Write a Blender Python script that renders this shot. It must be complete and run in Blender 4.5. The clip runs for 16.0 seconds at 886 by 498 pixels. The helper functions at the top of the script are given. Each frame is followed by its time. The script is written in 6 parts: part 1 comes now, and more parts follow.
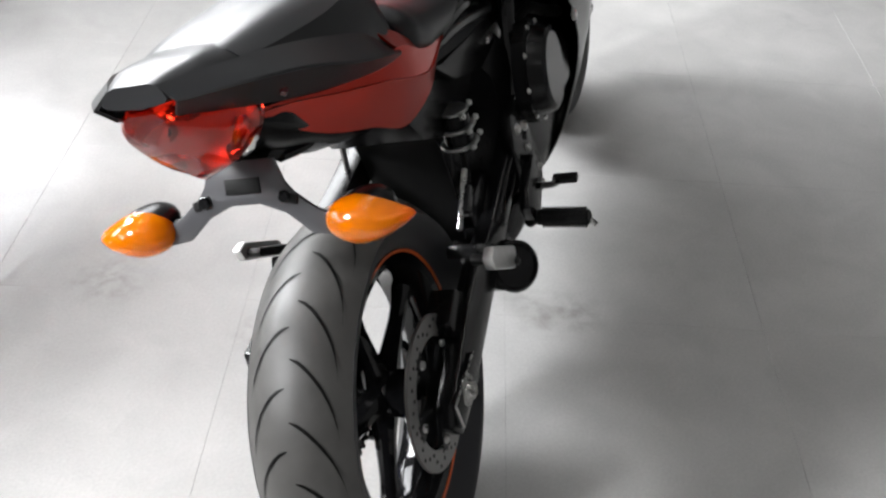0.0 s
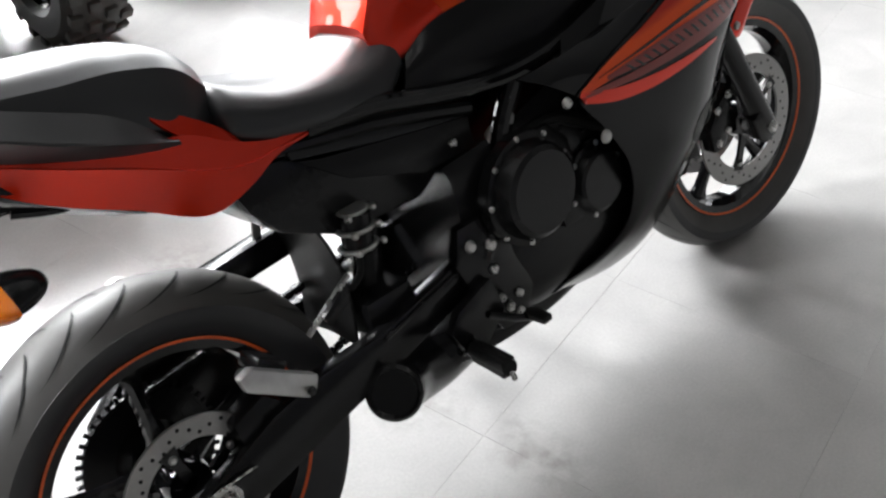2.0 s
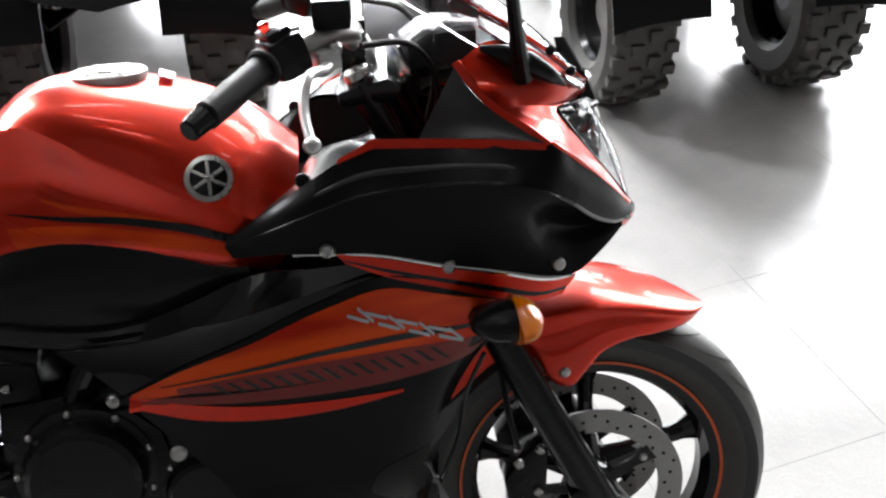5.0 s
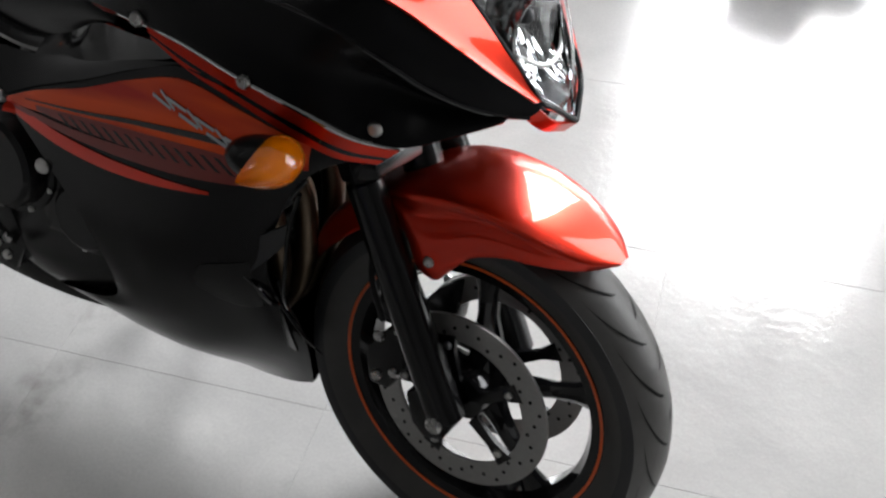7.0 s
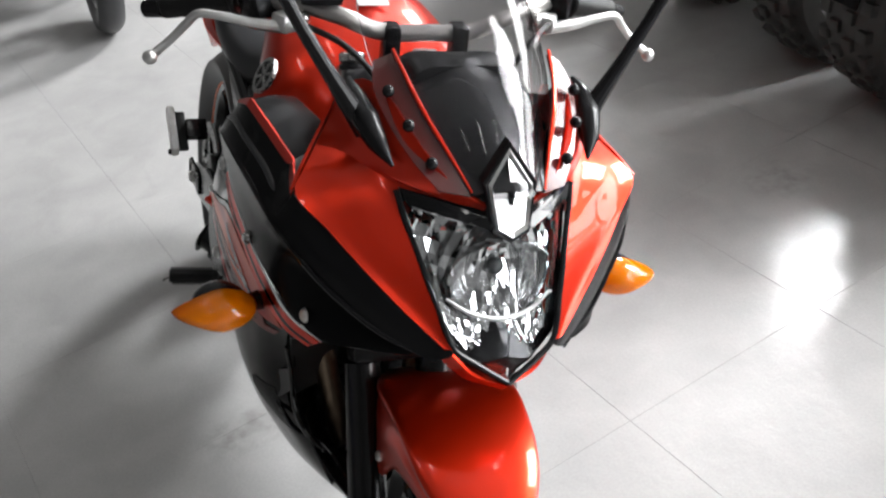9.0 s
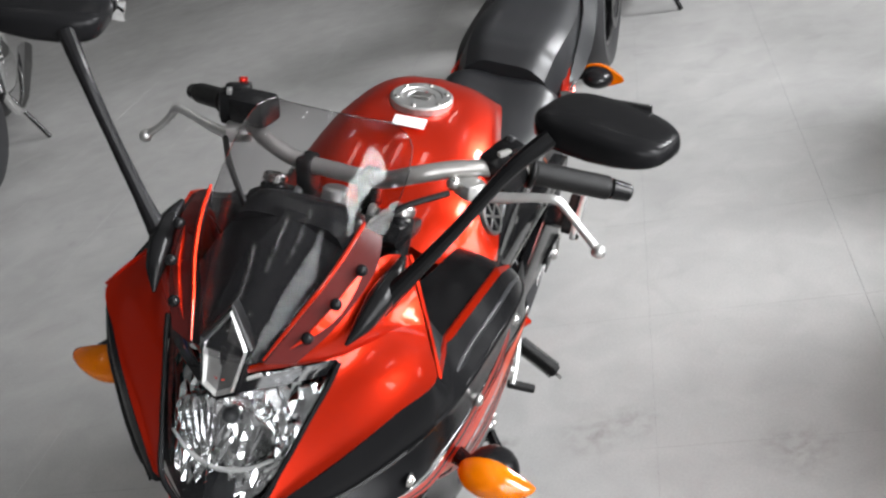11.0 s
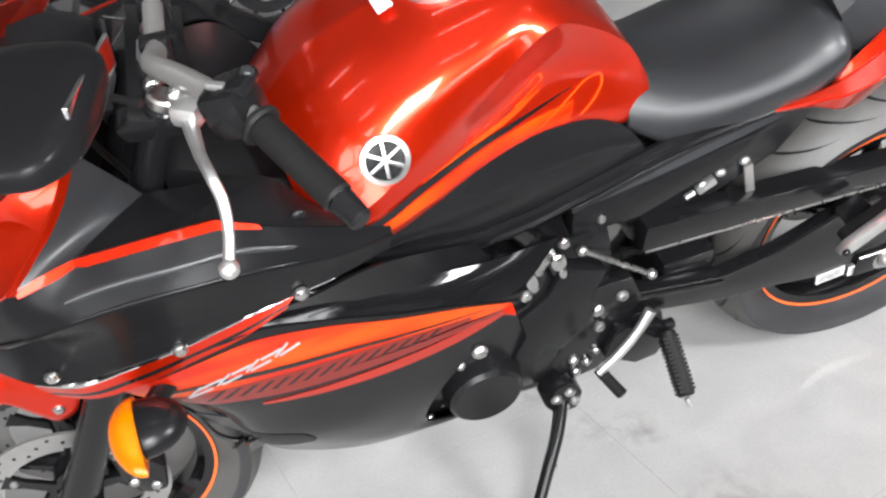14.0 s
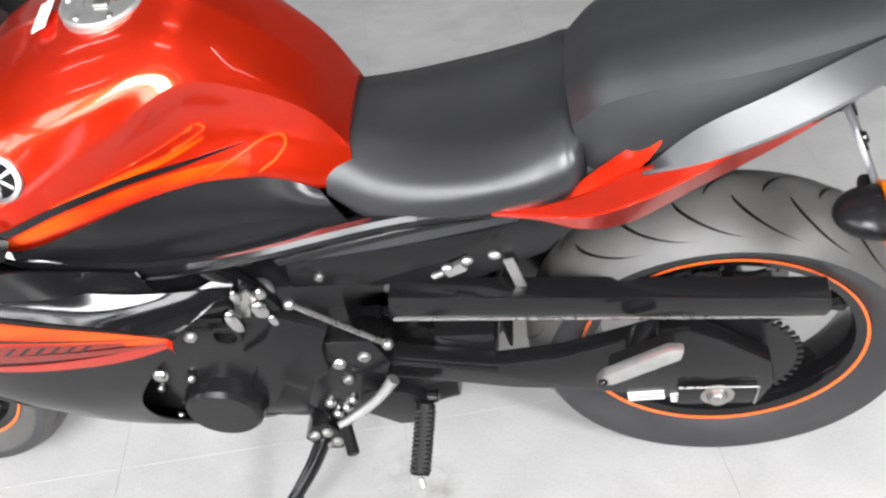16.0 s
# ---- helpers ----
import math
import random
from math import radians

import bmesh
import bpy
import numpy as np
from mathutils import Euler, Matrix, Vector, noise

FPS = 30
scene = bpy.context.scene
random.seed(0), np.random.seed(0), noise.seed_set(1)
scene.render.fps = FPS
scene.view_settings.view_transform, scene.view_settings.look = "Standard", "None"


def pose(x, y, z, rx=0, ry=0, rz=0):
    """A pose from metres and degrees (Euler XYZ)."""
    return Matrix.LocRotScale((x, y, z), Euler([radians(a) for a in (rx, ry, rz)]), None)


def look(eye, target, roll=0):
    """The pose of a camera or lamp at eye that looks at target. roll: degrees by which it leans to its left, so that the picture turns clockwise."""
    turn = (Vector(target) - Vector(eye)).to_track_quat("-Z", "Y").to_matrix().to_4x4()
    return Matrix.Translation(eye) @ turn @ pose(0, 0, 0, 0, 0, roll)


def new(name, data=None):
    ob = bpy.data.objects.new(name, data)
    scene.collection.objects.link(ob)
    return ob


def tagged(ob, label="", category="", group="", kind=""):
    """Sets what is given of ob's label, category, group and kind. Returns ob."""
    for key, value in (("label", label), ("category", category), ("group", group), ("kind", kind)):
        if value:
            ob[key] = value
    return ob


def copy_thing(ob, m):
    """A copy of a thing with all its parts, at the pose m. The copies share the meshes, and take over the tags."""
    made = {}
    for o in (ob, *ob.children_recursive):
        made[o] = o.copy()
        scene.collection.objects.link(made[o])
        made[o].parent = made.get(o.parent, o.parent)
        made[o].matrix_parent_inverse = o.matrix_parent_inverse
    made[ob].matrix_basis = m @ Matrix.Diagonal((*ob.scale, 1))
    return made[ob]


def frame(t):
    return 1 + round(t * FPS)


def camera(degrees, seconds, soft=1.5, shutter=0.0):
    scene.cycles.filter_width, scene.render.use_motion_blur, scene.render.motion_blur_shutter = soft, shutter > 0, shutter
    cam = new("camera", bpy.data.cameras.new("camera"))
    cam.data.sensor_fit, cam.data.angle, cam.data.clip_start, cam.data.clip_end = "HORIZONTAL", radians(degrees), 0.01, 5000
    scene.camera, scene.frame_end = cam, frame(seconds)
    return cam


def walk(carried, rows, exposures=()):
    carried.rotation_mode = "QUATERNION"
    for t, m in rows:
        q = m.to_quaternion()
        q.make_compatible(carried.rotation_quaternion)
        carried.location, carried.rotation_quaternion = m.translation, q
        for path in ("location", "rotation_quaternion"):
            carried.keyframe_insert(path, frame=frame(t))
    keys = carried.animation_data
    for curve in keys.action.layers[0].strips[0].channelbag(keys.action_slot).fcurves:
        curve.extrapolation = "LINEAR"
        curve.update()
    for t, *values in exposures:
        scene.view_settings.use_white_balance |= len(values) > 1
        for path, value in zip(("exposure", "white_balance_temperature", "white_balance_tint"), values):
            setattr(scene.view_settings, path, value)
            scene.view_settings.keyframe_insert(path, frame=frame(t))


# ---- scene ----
cam = camera(45.8, 16.0, soft=2.4)

PATH = [
    (0, (-1.837, -0.221, 1.513), (-0.303, 0.102, 0.272), 3.2),
    (0.5, (-1.719, -0.467, 1.529), (-0.287, 0.216, 0.312), -0.8),
    (1, (-1.590, -0.687, 1.549), (-0.234, 0.133, 0.329), 1.3),
    (1.5, (-1.365, -0.784, 1.526), (-0.078, 0.106, 0.281), 2.4),
    (2, (-1.138, -0.929, 1.580), (-0.068, 0.185, 0.309), -0.6),
    (2.5, (-0.933, -1.042, 1.626), (0.037, 0.162, 0.358), -0.7),
    (3, (-0.679, -0.997, 1.635), (0.281, 0.264, 0.416), 1.2),
    (3.5, (-0.451, -1.067, 1.646), (0.341, 0.363, 0.493), -1.1),
    (3.7, (-0.388, -1.065, 1.752), (0.383, 0.304, 0.514), 1.0),
    (5.8, (0.686, -1.073, 1.654), (0.453, 0.514, 0.459), -3.3),
    (6, (0.753, -1.004, 1.650), (0.421, 0.505, 0.381), -4.2),
    (6.5, (0.953, -0.895, 1.616), (0.434, 0.454, 0.233), -2.0),
    (7, (1.175, -0.791, 1.592), (0.482, 0.427, 0.165), -2.7),
    (7.5, (1.336, -0.577, 1.567), (0.361, 0.463, 0.163), -4.6),
    (8, (1.549, -0.440, 1.599), (0.251, 0.375, 0.314), -6.5),
    (8.5, (1.703, -0.284, 1.615), (0.203, 0.327, 0.442), -8.7),
    (9, (1.733, -0.072, 1.632), (0.148, 0.349, 0.487), -10.4),
    (9.2, (1.753, 0.028, 1.632), (0.091, 0.303, 0.553), -12.7),
    (11.3, (1.521, 1.174, 1.534), (0.010, 0.239, 0.614), -13.8),
    (11.5, (1.462, 1.242, 1.499), (0.027, 0.211, 0.562), -13.9),
    (12, (1.264, 1.299, 1.458), (0.104, 0.049, 0.415), -13.4),
    (12.5, (1.064, 1.404, 1.414), (0.288, -0.082, 0.324), -13.8),
    (13, (0.851, 1.523, 1.404), (0.213, -0.040, 0.332), -11.7),
    (13.5, (0.605, 1.483, 1.384), (0.029, -0.077, 0.272), -11.9),
    (14, (0.347, 1.571, 1.383), (0.014, -0.109, 0.351), -11.3),
    (14.5, (0.121, 1.628, 1.400), (-0.031, -0.123, 0.446), -11.9),
    (15, (-0.080, 1.536, 1.389), (-0.169, -0.227, 0.450), -10.4),
    (15.5, (-0.306, 1.477, 1.384), (-0.213, -0.249, 0.377), -10.8),
    (16, (-0.548, 1.489, 1.390), (-0.248, -0.163, 0.304), -8.3),
]
EXPOSURES = [(0.0, 0.05), (1.0, 0.2), (2.5, 0.3), (3.7, 0.2), (5.8, 0.2), (6.5, 0.0), (7.0, -0.4), (8.0, -0.32), (9.2, -0.08), (11.3, -0.45), (12.0, -0.45), (13.0, -0.2), (14.3, 0.05), (15.0, 0.2), (16.0, 0.2)]

walk(cam, [(t, look(eye, target, roll)) for t, eye, target, roll in PATH], EXPOSURES)

# ---------------------------------------------------------------- light

world = bpy.data.worlds.new("world")
scene.world = world
world.use_nodes = True
wn, wl = world.node_tree.nodes, world.node_tree.links
sky = wn.new("ShaderNodeTexSky")
sky.sky_type, sky.sun_disc = "NISHITA", False
sky.sun_elevation, sky.sun_rotation = radians(40), radians(-12)
wl.new(sky.outputs[0], wn["Background"].inputs[0])
wn["Background"].inputs[1].default_value = 0.06

ROOM = (-7.0, 8.0, -6.0, 4.7, 5.2)          # x0, x1, y0, y1, height
WIN = (-0.42, 1.2, 1.72, 4.05)              # the tall window in the far wall: x0, x1, z0, z1
WIN2 = (2.1, 7.2, 1.72, 4.05)              # its neighbour
FRONT_FILL = (-3.4, 7.2, 0.12, 1.55)              # an unseen low glass front, added under it to put highlights on the seats
SIDE = (-4.4, -3.1, 2.8, 4.2)               # a small high window at the far end


def area_lamp(name, m, w, h, power, colour=(1, 1, 1)):
    d = bpy.data.lights.new(name, "AREA")
    d.shape, d.size, d.size_y, d.energy, d.color = "RECTANGLE", w, h, power, colour
    ob = new(name, d)
    ob.matrix_world = m
    return ob


area_lamp("window_daylight", pose((WIN[0] + WIN[1]) / 2, ROOM[3] - 0.02, (WIN[2] + WIN[3]) / 2, -90, 0, 0),
          WIN[1] - WIN[0] - 0.1, WIN[3] - WIN[2] - 0.1, 560, (0.97, 0.98, 1.0))
# fill lamp in the added glass front, no such source is seen
area_lamp("added_front_fill", pose((FRONT_FILL[0] + FRONT_FILL[1]) / 2, ROOM[3] - 0.02, (FRONT_FILL[2] + FRONT_FILL[3]) / 2, -90, 0, 0),
          FRONT_FILL[1] - FRONT_FILL[0] - 0.1, FRONT_FILL[3] - FRONT_FILL[2] - 0.1, 680, (0.97, 0.98, 1.0))
area_lamp("second_window_daylight", pose((WIN2[0] + WIN2[1]) / 2, ROOM[3] - 0.02, (WIN2[2] + WIN2[3]) / 2, -90, 0, 0),
          WIN2[1] - WIN2[0] - 0.1, WIN2[3] - WIN2[2] - 0.1, 430, (0.97, 0.98, 1.0))
area_lamp("small_window_daylight", pose((SIDE[0] + SIDE[1]) / 2, ROOM[3] - 0.02, (SIDE[2] + SIDE[3]) / 2, -90, 0, 0),
          SIDE[1] - SIDE[0] - 0.1, SIDE[3] - SIDE[2] - 0.1, 700, (0.97, 0.98, 1.0))

# ---------------------------------------------------------------- materials


def mat(name, base, rough=0.5, metal=0.0, coat=0.0, vary=0.12, scale=40.0, bump=0.0, grain=400.0, rvary=0.03, trans=0.0, ior=1.5, spec=0.5, crough=0.08):
    """A surface with colour and gloss that vary at two scales, and a fine relief."""
    m = bpy.data.materials.new(name)
    m.use_nodes = True
    nt = m.node_tree
    n, l = nt.nodes, nt.links
    b = n["Principled BSDF"]
    b.inputs["Metallic"].default_value = metal
    b.inputs["Coat Weight"].default_value = coat
    b.inputs["Coat Roughness"].default_value = crough
    b.inputs["Transmission Weight"].default_value = trans
    b.inputs["IOR"].default_value = ior
    b.inputs["Specular IOR Level"].default_value = spec
    geo = n.new("ShaderNodeTexCoord")
    big = n.new("ShaderNodeTexNoise")
    big.inputs["Scale"].default_value, big.inputs["Detail"].default_value = scale * 0.1, 4
    fine = n.new("ShaderNodeTexNoise")
    fine.inputs["Scale"].default_value, fine.inputs["Detail"].default_value = scale, 6
    for t in (big, fine):
        l.new(geo.outputs["Object"], t.inputs["Vector"])
    add = n.new("ShaderNodeMath")
    add.operation = "ADD"
    l.new(big.outputs["Fac"], add.inputs[0])
    l.new(fine.outputs["Fac"], add.inputs[1])
    ramp = n.new("ShaderNodeMapRange")
    ramp.inputs["From Min"].default_value, ramp.inputs["From Max"].default_value = 0.6, 1.4
    ramp.inputs["To Min"].default_value, ramp.inputs["To Max"].default_value = 1 - vary, 1 + vary
    l.new(add.outputs[0], ramp.inputs[0])
    mul = n.new("ShaderNodeVectorMath")
    mul.operation = "SCALE"
    mul.inputs[0].default_value = base
    l.new(ramp.outputs[0], mul.inputs["Scale"])
    l.new(mul.outputs[0], b.inputs["Base Color"])
    rr = n.new("ShaderNodeMapRange")
    rr.inputs["From Min"].default_value, rr.inputs["From Max"].default_value = 0.6, 1.4
    rr.inputs["To Min"].default_value, rr.inputs["To Max"].default_value = max(rough - rvary, 0.02), min(rough + rvary, 1)
    l.new(add.outputs[0], rr.inputs[0])
    l.new(rr.outputs[0], b.inputs["Roughness"])
    if bump:
        g = n.new("ShaderNodeTexNoise")
        g.inputs["Scale"].default_value, g.inputs["Detail"].default_value = grain, 3
        l.new(geo.outputs["Object"], g.inputs["Vector"])
        bp = n.new("ShaderNodeBump")
        bp.inputs["Strength"].default_value, bp.inputs["Distance"].default_value = bump, 0.002
        l.new(g.outputs["Fac"], bp.inputs["Height"])
        l.new(bp.outputs[0], b.inputs["Normal"])
    return m


RED = mat("red_paint", (0.60, 0.019, 0.001), 0.29, 0.80, 0.50, 0.012, 30, rvary=0.006, crough=0.02)
ORANGE = mat("orange_paint", (0.75, 0.068, 0.001), 0.32, 0.25, 0.15, 0.04, 60, rvary=0.02)
DARKRED = mat("dark_red_paint", (0.17, 0.007, 0.003), 0.3, 0.3, 0.2, 0.04, 60, rvary=0.02)
GLOSS = mat("black_gloss_paint", (0.005, 0.005, 0.0055), 0.07, 0.0, 0.0, 0.1, 30, rvary=0.02, spec=0.40)
SATIN = mat("black_satin_plastic", (0.007, 0.007, 0.0075), 0.24, 0.0, 0.0, 0.08, 40, bump=0.03, grain=900, rvary=0.015, spec=0.17)
GREYPL = mat("dark_grey_plastic", (0.018, 0.0185, 0.020), 0.33, 0.0, 0.0, 0.05, 40, bump=0.05, grain=1200, rvary=0.015, spec=0.42)
FRAME = mat("black_frame_enamel", (0.006, 0.006, 0.0065), 0.20, 0.0, 0.0, 0.1, 50, bump=0.02, grain=700, rvary=0.015, spec=0.34)
ENGINE = mat("black_engine_casting", (0.008, 0.008, 0.0085), 0.24, 0.0, 0.0, 0.1, 60, bump=0.06, grain=600, rvary=0.02, spec=0.26)
VINYL = mat("black_seat_vinyl", (0.014, 0.0145, 0.016), 0.36, 0.0, 0.0, 0.05, 20, bump=0.05, grain=900, rvary=0.015, spec=0.52)
RUBBER = mat("tyre_rubber", (0.054, 0.052, 0.049), 0.5, 0.0, 0.0, 0.25, 25, bump=0.10, grain=500)
SIDEWALL = mat("tyre_sidewall", (0.022, 0.022, 0.024), 0.42, 0.0, 0.0, 0.15, 25, bump=0.08, grain=300)
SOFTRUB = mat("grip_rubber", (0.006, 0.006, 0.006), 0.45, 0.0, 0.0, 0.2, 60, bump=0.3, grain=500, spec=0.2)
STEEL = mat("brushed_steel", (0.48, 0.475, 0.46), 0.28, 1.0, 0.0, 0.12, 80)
CAST = mat("cast_aluminium", (0.55, 0.55, 0.54), 0.36, 0.9, 0.0, 0.15, 60, bump=0.15, grain=500)
BRONZE = mat("heat_tinted_steel", (0.16, 0.12, 0.085), 0.4, 1.0, 0.0, 0.25, 60)
REFLECT = mat("reflector_metal", (0.5, 0.5, 0.5), 0.16, 1.0, 0.0, 0.1, 60, rvary=0.06)
CHROME = mat("chrome", (0.85, 0.85, 0.85), 0.08, 1.0, 0.0, 0.05, 30, rvary=0.04)
DISC = mat("brake_disc_steel", (0.34, 0.335, 0.325), 0.42, 0.8, 0.0, 0.1, 120)
BARGREY = mat("grey_handlebar_metal", (0.28, 0.27, 0.26), 0.32, 0.7, 0.0, 0.1, 80)
WHITE = mat("white_label", (0.75, 0.75, 0.74), 0.4, 0.0, 0.0, 0.08, 60)
AMBER = mat("amber_lens", (1.0, 0.25, 0.0), 0.10, 0.0, 0.0, 0.06, 90, trans=0.6, spec=0.4)
REDLENS = mat("red_lens", (1.0, 0.025, 0.008), 0.04, 0.0, 0.3, 0.04, 90, trans=0.88)
SCOOP = mat("black_scoop_plastic", (0.007, 0.007, 0.0075), 0.25, 0.0, 0.0, 0.06, 40, bump=0.03, grain=1100, rvary=0.015, spec=0.07)
CLEAR = mat("clear_lens", (0.96, 0.97, 0.98), 0.03, 0.0, 0.0, 0.02, 10, rvary=0.01, trans=1.0, ior=1.12)
FAIRING = mat("black_fairing_paint", (0.006, 0.006, 0.0065), 0.18, 0.0, 0.0, 0.06, 30, rvary=0.02, spec=0.15)
BRACKET = mat("grey_bracket_plastic", (0.07, 0.07, 0.075), 0.20, 0.0, 0.0, 0.08, 40, bump=0.03, grain=800, spec=0.8)
SMOKE = mat("tinted_screen", (0.70, 0.69, 0.70), 0.02, 0.0, 0.0, 0.02, 10, rvary=0.01, trans=1.0, ior=1.24)
ROSE = mat("rosy_screen_edge", (0.075, 0.008, 0.007), 0.2, 0.0, 0.5, 0.04, 60)
RIMLINE = mat("orange_rim_stripe", (0.78, 0.115, 0.015), 0.4, 0.0, 0.2, 0.08, 80)
BLUE = mat("blue_plastic", (0.02, 0.025, 0.25), 0.3, 0.0, 0.3, 0.1, 30)
SILVERP = mat("silver_plastic", (0.38, 0.39, 0.41), 0.35, 0.4, 0.3, 0.1, 30)


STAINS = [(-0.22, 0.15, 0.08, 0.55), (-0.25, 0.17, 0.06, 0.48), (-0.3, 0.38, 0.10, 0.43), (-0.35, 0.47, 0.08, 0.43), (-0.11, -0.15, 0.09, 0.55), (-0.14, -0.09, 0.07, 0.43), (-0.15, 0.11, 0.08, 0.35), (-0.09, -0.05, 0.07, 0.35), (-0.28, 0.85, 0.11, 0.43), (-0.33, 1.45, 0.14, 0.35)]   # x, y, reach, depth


def flame_material():
    """Printed graphic that drifts between deep red and orange."""
    m = mat("red_orange_flame_print", (0.6, 0.05, 0.002), 0.32, 0.35, 0.2, 0.02, 60, rvary=0.01, crough=0.03, spec=0.2)
    n, l = m.node_tree.nodes, m.node_tree.links
    tc = n.new("ShaderNodeTexCoord")
    stretch = n.new("ShaderNodeMapping")
    stretch.inputs["Rotation"].default_value = (0, radians(-18), 0)
    stretch.inputs["Scale"].default_value = (0.45, 1.0, 2.2)
    l.new(tc.outputs["Object"], stretch.inputs["Vector"])
    t = n.new("ShaderNodeTexNoise")
    t.inputs["Scale"].default_value, t.inputs["Detail"].default_value = 9.0, 2
    l.new(stretch.outputs[0], t.inputs["Vector"])
    ramp = n.new("ShaderNodeValToRGB")
    ramp.color_ramp.elements[0].position, ramp.color_ramp.elements[0].color = 0.40, (0.42, 0.012, 0.001, 1)
    ramp.color_ramp.elements[1].position, ramp.color_ramp.elements[1].color = 0.62, (0.72, 0.072, 0.001, 1)
    l.new(t.outputs["Fac"], ramp.inputs[0])
    l.new(ramp.outputs[0], n["Principled BSDF"].inputs["Base Color"])
    return m


FLAME = flame_material()


def floor_material():
    m = bpy.data.materials.new("painted_concrete")
    m.use_nodes = True
    n, l = m.node_tree.nodes, m.node_tree.links
    b = n["Principled BSDF"]
    g = n.new("ShaderNodeNewGeometry")

    def noise_tex(scale, detail, dist=0.0):
        t = n.new("ShaderNodeTexNoise")
        t.inputs["Scale"].default_value, t.inputs["Detail"].default_value, t.inputs["Distortion"].default_value = scale, detail, dist
        l.new(g.outputs["Position"], t.inputs["Vector"])
        return t.outputs["Fac"]

    def remap(x, a, c, lo, hi):
        r = n.new("ShaderNodeMapRange")
        for k, v in zip(("From Min", "From Max", "To Min", "To Max"), (a, c, lo, hi)):
            r.inputs[k].default_value = v
        l.new(x, r.inputs[0])
        return r.outputs[0]

    def math_(op, a, c):
        k = n.new("ShaderNodeMath")
        k.operation = op
        for i, v in enumerate((a, c)):
            if isinstance(v, float):
                k.inputs[i].default_value = v
            else:
                l.new(v, k.inputs[i])
        return k.outputs[0]

    broad = remap(noise_tex(0.9, 5), 0.35, 0.65, 0.87, 1.07)
    mid = remap(noise_tex(7.0, 8, 0.6), 0.3, 0.7, 0.93, 1.05)
    grain = remap(noise_tex(160.0, 4), 0.3, 0.7, 0.95, 1.04)
    scuff = remap(noise_tex(3.2, 12, 1.8), 0.60, 0.85, 1.0, 0.86)
    scuff2 = remap(noise_tex(1.6, 3), 0.5, 0.62, 1.0, 0.0)
    dirt = math_("MAXIMUM", scuff, scuff2)
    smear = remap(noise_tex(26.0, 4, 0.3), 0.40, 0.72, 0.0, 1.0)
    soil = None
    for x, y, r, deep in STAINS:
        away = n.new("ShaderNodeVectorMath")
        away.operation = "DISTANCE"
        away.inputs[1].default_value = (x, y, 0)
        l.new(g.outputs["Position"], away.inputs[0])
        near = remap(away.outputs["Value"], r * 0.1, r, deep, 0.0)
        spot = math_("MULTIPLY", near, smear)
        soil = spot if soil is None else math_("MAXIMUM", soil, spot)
    v = math_("MULTIPLY", math_("MULTIPLY", broad, mid), math_("MULTIPLY", grain, dirt))
    col = n.new("ShaderNodeVectorMath")
    col.operation = "SCALE"
    col.inputs[0].default_value = (0.47, 0.465, 0.455)
    l.new(v, col.inputs["Scale"])
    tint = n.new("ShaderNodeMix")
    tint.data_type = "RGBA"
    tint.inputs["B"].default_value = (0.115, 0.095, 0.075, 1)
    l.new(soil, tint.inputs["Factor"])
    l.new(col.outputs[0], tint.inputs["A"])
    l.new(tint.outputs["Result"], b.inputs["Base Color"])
    l.new(remap(noise_tex(5.0, 8), 0.3, 0.7, 0.13, 0.22), b.inputs["Roughness"])
    bump = n.new("ShaderNodeBump")
    bump.inputs["Strength"].default_value, bump.inputs["Distance"].default_value = 0.25, 0.003
    l.new(noise_tex(40.0, 6), bump.inputs["Height"])
    l.new(bump.outputs[0], b.inputs["Normal"])
    return m


FLOOR = floor_material()
WALL = mat("painted_block_wall", (0.09, 0.089, 0.087), 0.7, 0.0, 0.0, 0.06, 8, bump=0.3, grain=60)
CEIL = mat("grey_ceiling_panel", (0.09, 0.09, 0.088), 0.8, 0.0, 0.0, 0.05, 6)


def glow(name, colour, strength):
    m = bpy.data.materials.new(name)
    m.use_nodes = True
    b = m.node_tree.nodes["Principled BSDF"]
    b.inputs["Base Color"].default_value = (0.8, 0.8, 0.8, 1)
    b.inputs["Emission Color"].default_value = (*colour, 1)
    b.inputs["Emission Strength"].default_value = strength
    return m


TUBE = glow("fluorescent_diffuser", (1.0, 0.985, 0.96), 10.5)

# ---------------------------------------------------------------- mesh helpers
from mathutils.bvhtree import BVHTree


def spl(pts, n):
    """n points of a smooth curve through pts, evenly spread over its length."""
    p = np.array(pts, float)
    if len(p) == 2:
        return p[0] + (p[1] - p[0]) * np.linspace(0, 1, n)[:, None]
    d = np.r_[0, np.cumsum(np.linalg.norm(np.diff(p, axis=0), axis=1) + 1e-9)]
    m = np.gradient(p, d, axis=0)
    u = np.linspace(0, d[-1], n)
    i = np.clip(np.searchsorted(d, u, side="right") - 1, 0, len(p) - 2)
    h = (d[i + 1] - d[i])[:, None]
    s = (u[:, None] - d[i][:, None]) / h
    return ((2 * s**3 - 3 * s**2 + 1) * p[i] + (s**3 - 2 * s**2 + s) * h * m[i]
            + (-2 * s**3 + 3 * s**2) * p[i + 1] + (s**3 - s**2) * h * m[i + 1])


